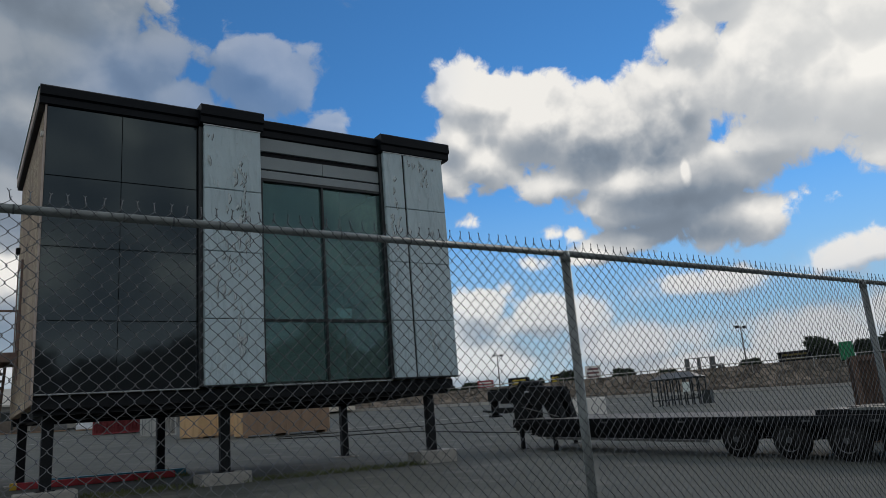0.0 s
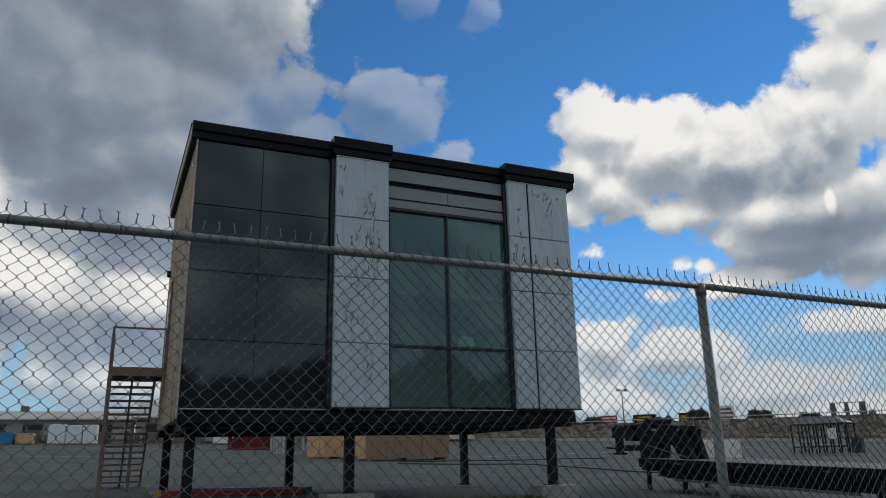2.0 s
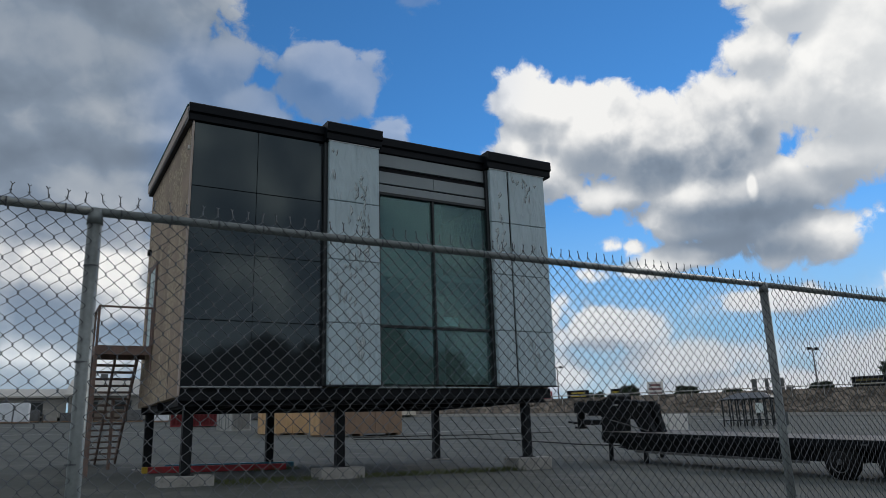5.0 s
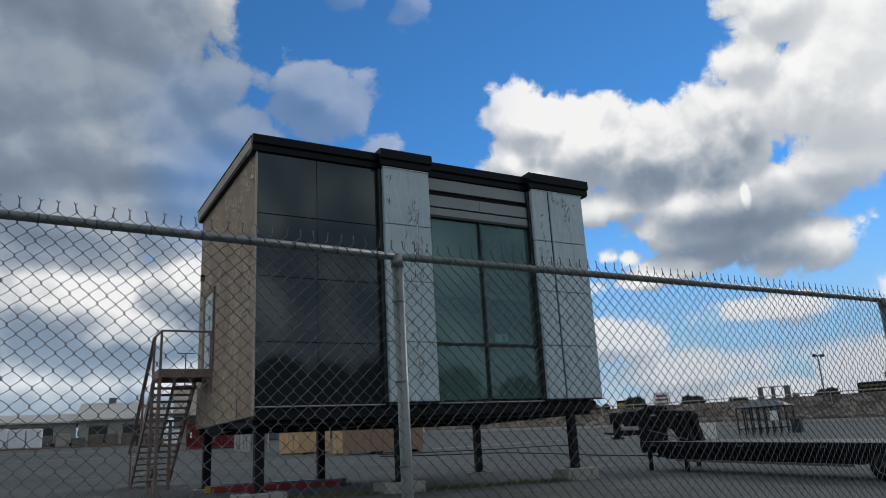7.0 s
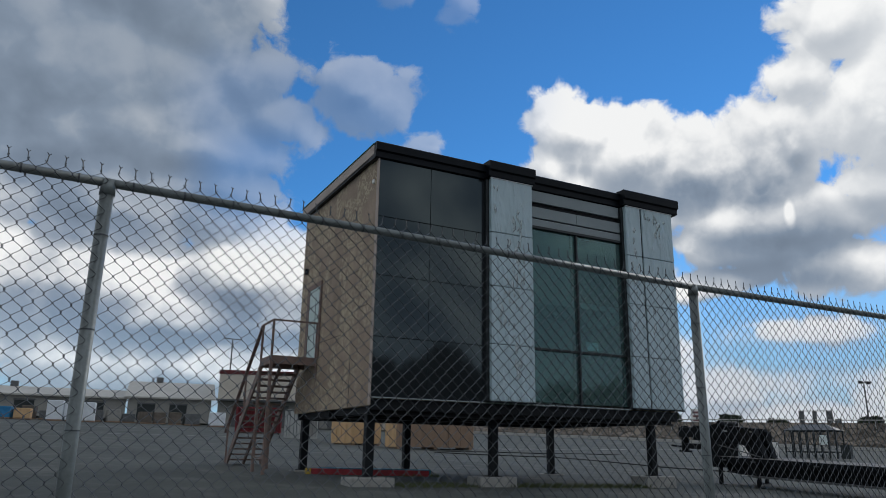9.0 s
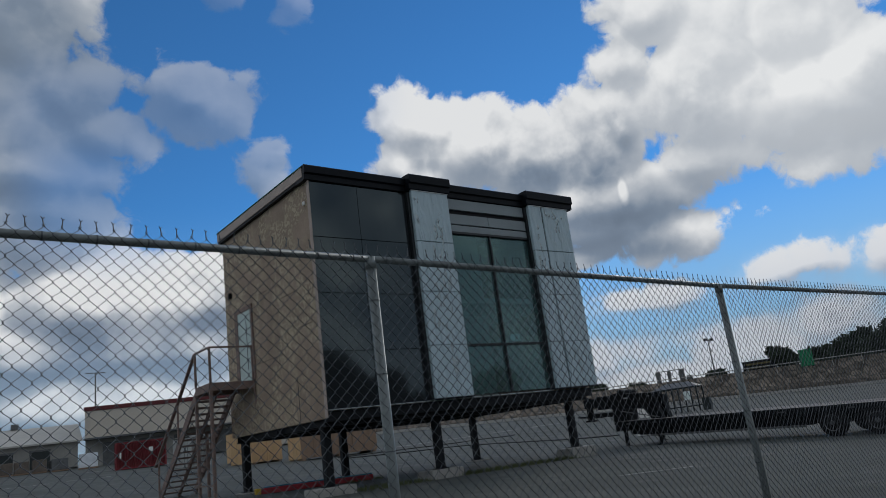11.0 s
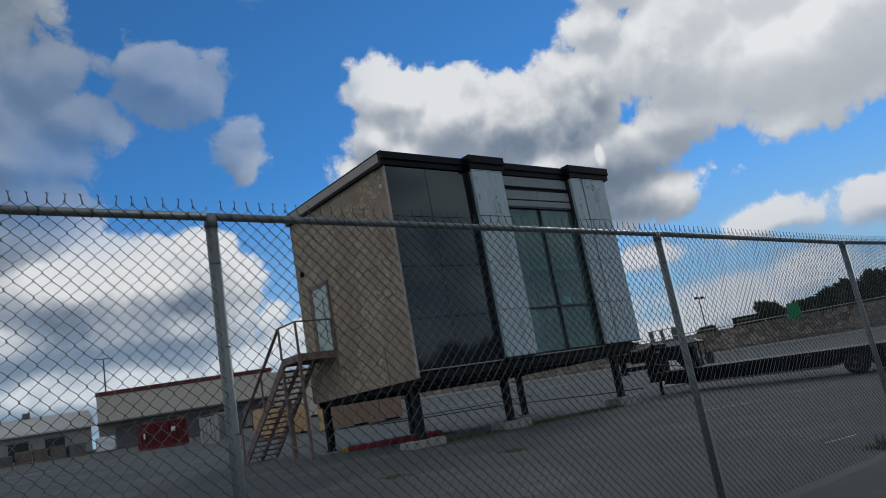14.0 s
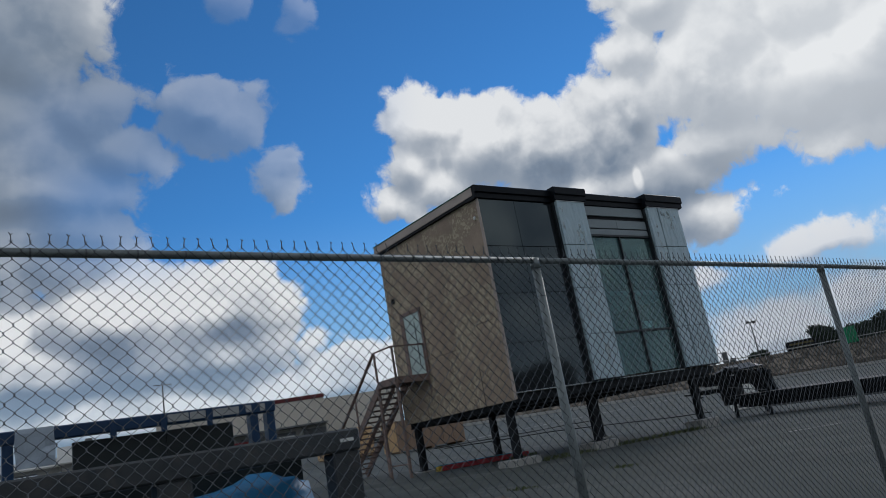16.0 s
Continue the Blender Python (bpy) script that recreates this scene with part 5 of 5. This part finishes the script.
def gable_shed(x, y, rz, lx, ly, h, hr, mat_roof, label):
    b = thing("shed", at(x, y, None, rz), label, "building", "sheds")
    part("wall", bx(0, lx, 0, ly, 0, h), M["greywall"], b)
    bm = bmesh.new()
    prof = [(-0.6, h - 0.15), (ly / 2, hr), (ly + 0.6, h - 0.15), (ly + 0.6, h + 0.05), (ly / 2, hr + 0.25), (-0.6, h + 0.05)]
    a = [bm.verts.new((-0.5, p, q)) for p, q in prof]
    c = [bm.verts.new((lx + 0.5, p, q)) for p, q in prof]
    for i in range(6):
        bm.faces.new((a[i], a[(i + 1) % 6], c[(i + 1) % 6], c[i]))
    bm.faces.new(a[::-1])
    bm.faces.new(c)
    bmesh.ops.recalc_face_normals(bm, faces=bm.faces)
    part("roof", bm, mat_roof, b, "pale metal roof")
    for i in range(max(2, int(lx / 4))):
        w = part("opening", bx(1.2 + i * 4, 3.4 + i * 4, -0.06, 0.0, 0.2, h * 0.72), M["darkpanel"], b)
        part("lintel", bx(1.1 + i * 4, 3.5 + i * 4, -0.1, -0.061, h * 0.72, h * 0.72 + 0.2), M["greysteel"], w)
    for i in range(int(lx / 9)):
        part("roof_vent", bx(3 + i * 8.5, 3.9 + i * 8.5, ly / 2 - 0.5, ly / 2 + 0.5, hr + 0.2, hr + 0.9), M["greysteel"], b)
    return b


gable_shed(2.2, 90.5, -8, 10.5, 16, 3.2, 5.6, M["roofing"], "beige shed with a pale low-pitched roof")
gable_shed(-32.0, 92.0, -2, 34, 12, 2.6, 3.7, M["roofing"], "long low shed with a pale roof")


def light_pole(x, y, h, label, z=None, heads=2):
    p = thing("light_pole", at(x, y, z), label, "lamp post", "light poles")
    part("pole", tube(bmesh.new(), (0, 0, 0), (0, 0, h), 0.14, 10, 0.08), M["greysteel"], p)
    part("cross_arm", bx(-1.2, 1.2, -0.06, 0.06, h - 0.1, h), M["greysteel"], p)
    for s in (-1.1, 1.1)[:heads]:
        part("floodlight", bx(s * 0.8 - 0.28, s * 0.8 + 0.28, -0.3, 0.15, h - 0.25, h + 0.15, 0.05), M["black"], p)
    return p


lp = light_pole(14.8, 89.5, 12.0, "tall thin light pole with a cross arm by the warehouse", None, 0)
for s in (-0.75, 0.7):
    part("floodlight", bx(s - 0.4, s + 0.4, -0.35, 0.2, 6.6, 7.5, 0.05), M["black"], lp)


# ---- bank, wall and skyline at the back right ----
WALL = [(22, 112), (45, 92), (66, 71), (86, 52), (104, 35), (122, 17), (150, -14)]
WTOP = 5.15


def build_bank():
    bm = bmesh.new()
    rings = []
    rnd = random.Random(12)
    for i in range(len(WALL) - 1):
        (x0, y0), (x1, y1) = WALL[i], WALL[i + 1]
        d = Vector((x1 - x0, y1 - y0, 0)).normalized()
        back = Vector((-d.y, d.x, 0)) * -1
        if back.y + back.x < 0:
            back = -back
        n = 26
        for k in range(n):
            u = k / n
            base = Vector((x0 + (x1 - x0) * u, y0 + (y1 - y0) * u, 0))
            row = []
            for j, (off, hh) in enumerate(((0, -0.2), (0.25, 0.2), (0.9, 0.36), (1.4, 0.55), (1.9, 0.78), (2.3, 1.0), (3.2, 1.0), (12, 1.06), (40, 1.15), (120, 1.2))):
                p = base + back * off
                g = ground_z(base.x, base.y)
                z = g + (WTOP - g) * hh
                if 0 < j < 6:
                    jit = 0.42 * noise.noise(Vector((p.x * 0.7, p.y * 0.7, j * 3.1)))
                    p = p + back * jit
                    z += 0.12 * rnd.uniform(-1, 1) if j < 5 else 0
                row.append(bm.verts.new((p.x, p.y, z)))
            rings.append(row)
    for a, c in zip(rings, rings[1:]):
        for j in range(len(a) - 1):
            bm.faces.new((a[j], c[j], c[j + 1], a[j + 1]))
    bmesh.ops.recalc_face_normals(bm, faces=bm.faces)
    bmesh.ops.subdivide_edges(bm, edges=[e for e in bm.edges if max(v.co.z for v in e.verts) < WTOP + 0.1], cuts=1, use_grid_fill=True)
    for v in bm.verts:
        if v.co.z < WTOP - 0.1:
            v.co += Vector((noise.noise(v.co * 1.7), noise.noise(v.co * 1.7 + Vector((9, 0, 0))), 0)) * 0.28
    solid("stone_bank", bm, M["bankstone"], "rough brown stone retaining bank along the yard", "bank", kind="structure")
    # pale pipe rail along the crest
    r = thing("crest_rail", pose(0, 0, 0), "thin pale pipe rail along the crest of the bank", "rail")
    for i in range(len(WALL) - 1):
        (x0, y0), (x1, y1) = WALL[i], WALL[i + 1]
        part("pipe", tube(bmesh.new(), (x0 + 1.2, y0 + 1.2, WTOP + 0.35), (x1 + 1.2, y1 + 1.2, WTOP + 0.35), 0.07, 6), M["kerb"], r)
        for k in range(6):
            u = k / 6
            x, y = x0 + (x1 - x0) * u + 1.2, y0 + (y1 - y0) * u + 1.2
            part("stake", tube(bmesh.new(), (x, y, WTOP - 1.2), (x, y, WTOP + 0.35), 0.05, 6), M["kerb"], r)
    # low kerb wall in front of the bank
    for i in range(len(WALL) - 1):
        (x0, y0), (x1, y1) = WALL[i], WALL[i + 1]
        a, c = Vector((x0 - 3, y0 - 3, ground_z(x0 - 3, y0 - 3) + 0.2)), Vector((x1 - 3, y1 - 3, ground_z(x1 - 3, y1 - 3) + 0.2))
        solid("kerb", bar(bmesh.new(), a, c, 0.4, 0.4), M["kerb"], "pale concrete kerb below the bank", "kerb", kind="structure")


build_bank()


def polar(az, dist, x0=-1.2, y0=-14.9):
    return x0 + dist * math.sin(radians(az)), y0 + dist * math.cos(radians(az))


def z_at(el, dist):
    return 0.9 + dist * math.tan(radians(el))


def leaf_mass(name_bm, lobes, n, size, seed):
    """Many small leaf clumps over overlapping lobes (x, y, z, r)."""
    rnd = random.Random(seed)
    verts, faces = [], []
    total = sum(l[3] ** 2 for l in lobes)
    for lx, ly, lz, r in lobes:
        for _ in range(int(n * r * r / total)):
            v = Vector((rnd.gauss(0, 1), rnd.gauss(0, 1), rnd.gauss(0, 1))).normalized()
            p = Vector((lx, ly, lz)) + v * r * rnd.uniform(0.55, 1.08)
            s = size * rnd.uniform(0.6, 1.4)
            a, b2, c = (Vector((rnd.gauss(0, 1), rnd.gauss(0, 1), rnd.gauss(0, 1))) * s for _ in range(3))
            k = len(verts)
            verts += [tuple(p + a), tuple(p + b2), tuple(p + c), tuple(p - (a + b2 + c) * 0.4)]
            faces += [(k, k + 1, k + 2), (k, k + 1, k + 3), (k + 1, k + 2, k + 3)]
    me = bpy.data.meshes.new("crown")
    me.from_pydata(verts, [], faces)
    me.materials.append(M["foliage"])
    return me


def tree(x, y, z, h, r, seed, label, n=2600):
    rnd = random.Random(seed)
    t = thing("tree", pose(x, y, z), label, "tree", "trees")
    trunk = tube(bmesh.new(), (0, 0, -0.4), (0.05 * h, 0, h * 0.55), 0.035 * h, 9, 0.018 * h)
    part("trunk", trunk, M["bark"], t)
    lobes = []
    for k in range(9):
        a, e = rnd.uniform(0, 6.3), rnd.uniform(0.0, 1.0)
        q = r * rnd.uniform(0.25, 0.75)
        c = (math.cos(a) * q, math.sin(a) * q, h * (0.42 + 0.42 * e))
        lobes.append((*c, r * rnd.uniform(0.32, 0.55)))
        part("limb", tube(bmesh.new(), (0.03 * h, 0, h * 0.38), c, 0.014 * h, 6, 0.006 * h), M["bark"], t)
    part("crown", leaf_mass("crown", lobes, n, 0.055 * r + 0.03, seed), None, t)
    return t


for az, dist, el0, el1, r, sd in ((61.2, 122, 1.6, 3.65, 2.6, 1), (47.5, 135, 1.7, 2.6, 1.9, 2), (43.3, 140, 1.6, 2.75, 2.0, 3), (40.8, 150, 1.6, 2.5, 1.7, 4), (50.6, 140, 1.7, 2.15, 1.9, 6), (56.4, 128, 1.6, 2.45, 1.5, 13), (36.0, 150, 1.4, 2.35, 3.0, 8), (34.3, 155, 1.4, 2.3, 2.6, 9), (33.0, 150, 1.4, 2.4, 2.6, 15)):
    x, y = polar(az, dist)
    tree(x, y, min(z_at(el0, dist), WTOP + 0.4), z_at(el1, dist) - min(z_at(el0, dist), WTOP + 0.4), r, sd, "dark green tree on the skyline above the bank")
for az, dist, el0, el1, r, sd in ((66.5, 150, 1.8, 3.2, 4.5, 21), (68.5, 150, 1.8, 3.5, 5.0, 22), (70.5, 150, 1.8, 3.7, 5.0, 23), (73, 150, 1.8, 3.9, 5.0, 24), (64.3, 160, 1.6, 2.9, 3.5, 25)):
    x, y = polar(az, dist)
    tree(x, y, WTOP, z_at(el1, dist) - WTOP, r, sd, "dense dark scrub tree on the hill above the bank", 3200)


def billboard(az, dist, el0, el1, width, board, bars, label, rows=2):
    x, y = polar(az, dist)
    z0, z1, zb = z_at(el0, dist), z_at(el1, dist), WTOP - 0.5
    s = thing("roadside_sign", pose(x, y, 0, 0, 0, -az), label, "sign", "roadside signs")
    for px in (-width * 0.3, width * 0.3):
        part("post", bx(px - 0.12, px + 0.12, -0.1, 0.1, zb, z0), M["greysteel"], s)
    part("board", bx(-width / 2, width / 2, -0.15, 0.15, z0, z1, 0.03), M[board], s)
    h = (z1 - z0) / (rows + 0.6)
    rnd = random.Random(int(az * 10))
    for k in range(rows):
        w = width * rnd.uniform(0.6, 0.85)
        part("lettering_bar", bx(-w / 2, w / 2, -0.19, -0.151, z0 + h * (0.45 + k), z0 + h * (0.95 + k)), M[bars], s)
    return s


billboard(45.2, 128, 1.85, 3.15, 2.6, "signwhite", "signdark", "white roadside sign with rows of dark lettering", 4)
billboard(36.9, 140, 2.2, 2.75, 3.0, "signred", "signwhite", "dull red roadside sign with pale lettering")
billboard(39.5, 145, 2.15, 2.75, 4.2, "black", "signyellow", "dark roadside sign with yellow lettering")
billboard(42.3, 140, 2.05, 2.75, 1.8, "black", "signyellow", "small dark and yellow roadside sign")
billboard(59.4, 120, 2.1, 2.8, 4.6, "black", "hoardmark", "long dark hoarding with yellow marks")

light_pole(*polar(38.0, 140), z_at(4.6, 140) - WTOP, "far light pole with two floodlights", WTOP)
light_pole(95.4, 49.8, 10.9 - ground_z(95.4, 49.8), "tall light pole with two floodlights at the bank", None)


# green site bin on the crest and a row of upright concrete frames
gx, gy = polar(62.65, 114)
bin_ = thing("site_bin", pose(gx, gy, WTOP - 0.1, 0, 0, -60), "bright green metal site bin on the crest", "bin")
part("body", bx(-0.85, 0.85, -0.8, 0.8, -0.45, 1.85, 0.05), M["green"], bin_)
part("lid", bx(-0.9, 0.9, -0.85, 0.85, 1.85, 1.95, 0.03), M["green"], bin_)
for s in (-0.7, 0.7):
    part("skid", bx(s - 0.1, s + 0.1, -0.8, 0.8, -0.6, -0.45), M["black"], bin_)

fx, fy = polar(53.0, 124)
fr = thing("concrete_frame", pose(fx, fy, WTOP - 0.2, 0, 0, -52), "pale concrete frame of pillars with open bays on the crest", "frame")
for k, w in ((-2.3, 0.75), (-0.4, 0.55), (1.5, 0.85)):
    part("pillar", bx(k, k + w, -0.4, 0.4, 0, 2.35, 0.03), M["greysteel"], fr)
part("beam", bx(-2.3, 2.35, -0.3, 0.3, 2.351, 2.45), M["greysteel"], fr)
part("box", bx(2.6, 3.5, -0.5, 0.5, 0, 1.2), M["greysteel"], fr)


# ---- open shelter with a hipped roof, beside the wall ----
def shelter():
    s = thing("open_shelter", pose(43.0, 23.1, ground_z(43.0, 23.1) - 0.03, 0, 0, -70), "small dark-framed open shelter with a grey hipped roof", "shelter")
    lx, ly, h = 3.5, 2.0, 2.0
    for i in range(8):
        for y in (0.0, ly):
            part("post", bx(i * lx / 7 - 0.05, i * lx / 7 + 0.05, y - 0.05, y + 0.05, 0, h), M["frame"], s)
    for z in (0.45, h - 0.04):
        for y in (0.0, ly):
            part("rail", bx(0.0, lx, y - 0.035, y + 0.035, z - 0.04, z + 0.04), M["frame"], s)
    bm = bmesh.new()
    v = [bm.verts.new(p) for p in ((-0.12, -0.12, h), (lx + 0.12, -0.12, h), (lx + 0.12, ly + 0.12, h), (-0.12, ly + 0.12, h), (0.8, ly / 2, h + 0.45), (lx - 0.8, ly / 2, h + 0.45))]
    for q in ((0, 1, 5, 4), (1, 2, 5), (2, 3, 4, 5), (3, 0, 4), (3, 2, 1, 0)):
        bm.faces.new([v[i] for i in q])
    part("roof", bm, M["greysteel"], s, "grey hipped roof")
    part("notice", bx(2.4, 2.95, -0.07, -0.04, 0.95, 1.65), M["paper"], s, "pale notice sheet")
    part("bench", bx(0.4, lx - 0.4, ly - 0.5, ly - 0.1, 0.4, 0.48), M["frame"], s)
    part("bin_box", bx(lx + 0.3, lx + 0.9, -0.2, 0.5, 0, 0.95), M["darkpanel"], s)
    return s


shelter()
for k in range(2):
    solid("white_board", bx(0, 0.84, 0, 0.1, 0.0, 1.3, 0.02), M["signwhite"], "white sheet board standing on edge behind the trailer", "board", m=at(18.25 + k * 0.88, 6.0 - k * 0.21, None, -14))


# ---- steel racks by the fence, seen at the end ----
def racks():
    g = thing("grey_rack", at(-12.0, -10.8), "grey steel rack with thick beam and posts by the fence", "rack")
    gz = ground_z(-12.0, -10.8)
    top = 1.15 - gz
    part("beam", bx(-3.2, 0.98, -0.08, 0.08, top - 0.13, top, 0.012), M["racksteel"], g)
    for x in (-2.3, -0.12, 0.88):
        part("post", bx(x - 0.09, x + 0.09, -0.07, 0.07, 0.0, top - 0.131, 0.01), M["racksteel"], g)
    part("shelf_beam", bx(-3.2, 0.95, -0.05, 0.05, 0.45, 0.53, 0.008), M["racksteel"], g)
    part("back_beam", bx(-3.2, 0.98, 0.75, 0.87, top - 0.11, top - 0.01, 0.01), M["racksteel"], g)
    for x in (-2.3, 0.88):
        part("post", bx(x - 0.06, x + 0.06, 0.76, 0.86, 0.0, top - 0.111, 0.01), M["racksteel"], g)
        part("side_beam", bx(x - 0.05, x + 0.05, 0.08, 0.75, top - 0.11, top - 0.03), M["racksteel"], g)
    # added dark sheet stands in for the dark hollow below the beam
    part("back_panel", bx(-3.2, 0.80, 0.40, 0.44, 0.1, top - 0.02, 0.004), M["darkpanel"], g, "dark sheet added to stand in for the dark hollow below the rack beam")
    part("end_label", bx(0.84, 0.93, -0.086, -0.081, top - 0.075, top - 0.055), M["signwhite"], g, "small white label")
    b = thing("blue_rack", at(-11.77, -9.3), "navy blue steel frame with dark boards and white sheet", "rack")
    bz = 1.525 - ground_z(-11.77, -9.3)
    part("top_rail", bx(-2.6, 0.88, -0.05, 0.05, bz - 0.085, bz, 0.008), M["bluesteel"], b)
    for x in (-2.5, -1.3, -0.95, 0.70, 0.835):
        part("post", bx(x - 0.032, x + 0.032, -0.045, 0.045, 0.0, bz - 0.086, 0.006), M["bluesteel"], b)
    for x in (-0.32, 0.02, 0.35):
        part("strap", bx(x - 0.02, x + 0.02, -0.062, -0.051, bz - 0.13, bz - 0.005), M["bluesteel"], b)
    for x0, x1 in ((-0.56, 0.058), (0.06, 0.56)):
        part("board", bx(x0, x1, 0.055, 0.09, 0.3, bz - 0.115, 0.004), M["darkpanel"], b, "dark green board")
    part("low_rail", bx(-2.6, 0.88, -0.04, 0.04, 0.55, 0.63, 0.006), M["bluesteel"], b)
    bm = bmesh.new()
    bmesh.ops.create_grid(bm, x_segments=8, y_segments=8, size=0.5, matrix=Matrix.Translation((-0.80, -0.07, bz - 0.125)) @ Matrix.Rotation(radians(90), 4, "X") @ Matrix.Diagonal((0.23, 0.25, 1, 1)))
    for v in bm.verts:
        v.co.y -= 0.012 + 0.018 * noise.noise(v.co * 14)
        v.co.x += 0.01 * noise.noise(v.co * 9)
    bmesh.ops.solidify(bm, geom=bm.faces[:], thickness=0.006)
    part("white_sheet", bm, M["sheet"], b, "white plastic sheet hung over the rail")
    for x0, x1 in ((0.05, 0.20), (0.21, 0.325), (0.38, 0.58), (0.635, 0.68), (0.75, 0.79)):
        part("decal", bx(x0, x1, -0.056, -0.051, bz - 0.07, bz - 0.015), M["greybox"], b, "worn pale sticker")
    # tarpaulin-covered bundles lying in the grey rack
    for x, w in ((-2.2, 0.8), (-0.2, 0.95), (-1.02, 0.55)):
        bm = bmesh.new()
        bmesh.ops.create_icosphere(bm, subdivisions=3, radius=0.5)
        for v in bm.verts:
            k = 1 + 0.30 * noise.noise(v.co * 3 + Vector((x, 0, 0))) + 0.22 * noise.noise(v.co * 9 + Vector((0, x, 0)))
            v.co = Vector((v.co.x * w * k, v.co.y * 0.35 * k, max(-0.13, v.co.z * 0.5 * k)))
        solid("tarpaulin_roll", bm, M["tarp"], "crumpled blue tarpaulin roll lying on the rack shelf", "tarpaulin", "rolled tarpaulins", m=pose(-12.0 + x + 0.6, -10.52, ground_z(-12, -10.5) + 0.96), smooth=True)


racks()

# ---- street side, seen only mirrored in the glass: dark trees across the road ----
for k, (x, y, h, r) in enumerate(((-16, -46, 9.5, 4.6), (-8, -48, 8.5, 4.6), (1, -46, 11, 5.0), (9, -45, 9, 4.4), (17, -48, 10.5, 4.8), (-25, -48, 8, 5), (26, -48, 11, 5), (35, -50, 10, 5), (-34, -50, 8, 5), (45, -48, 9, 5))):
    tree(x, y, ground_z(x, y), h, r, 40 + k, "broad dark street tree across the road", 4200)
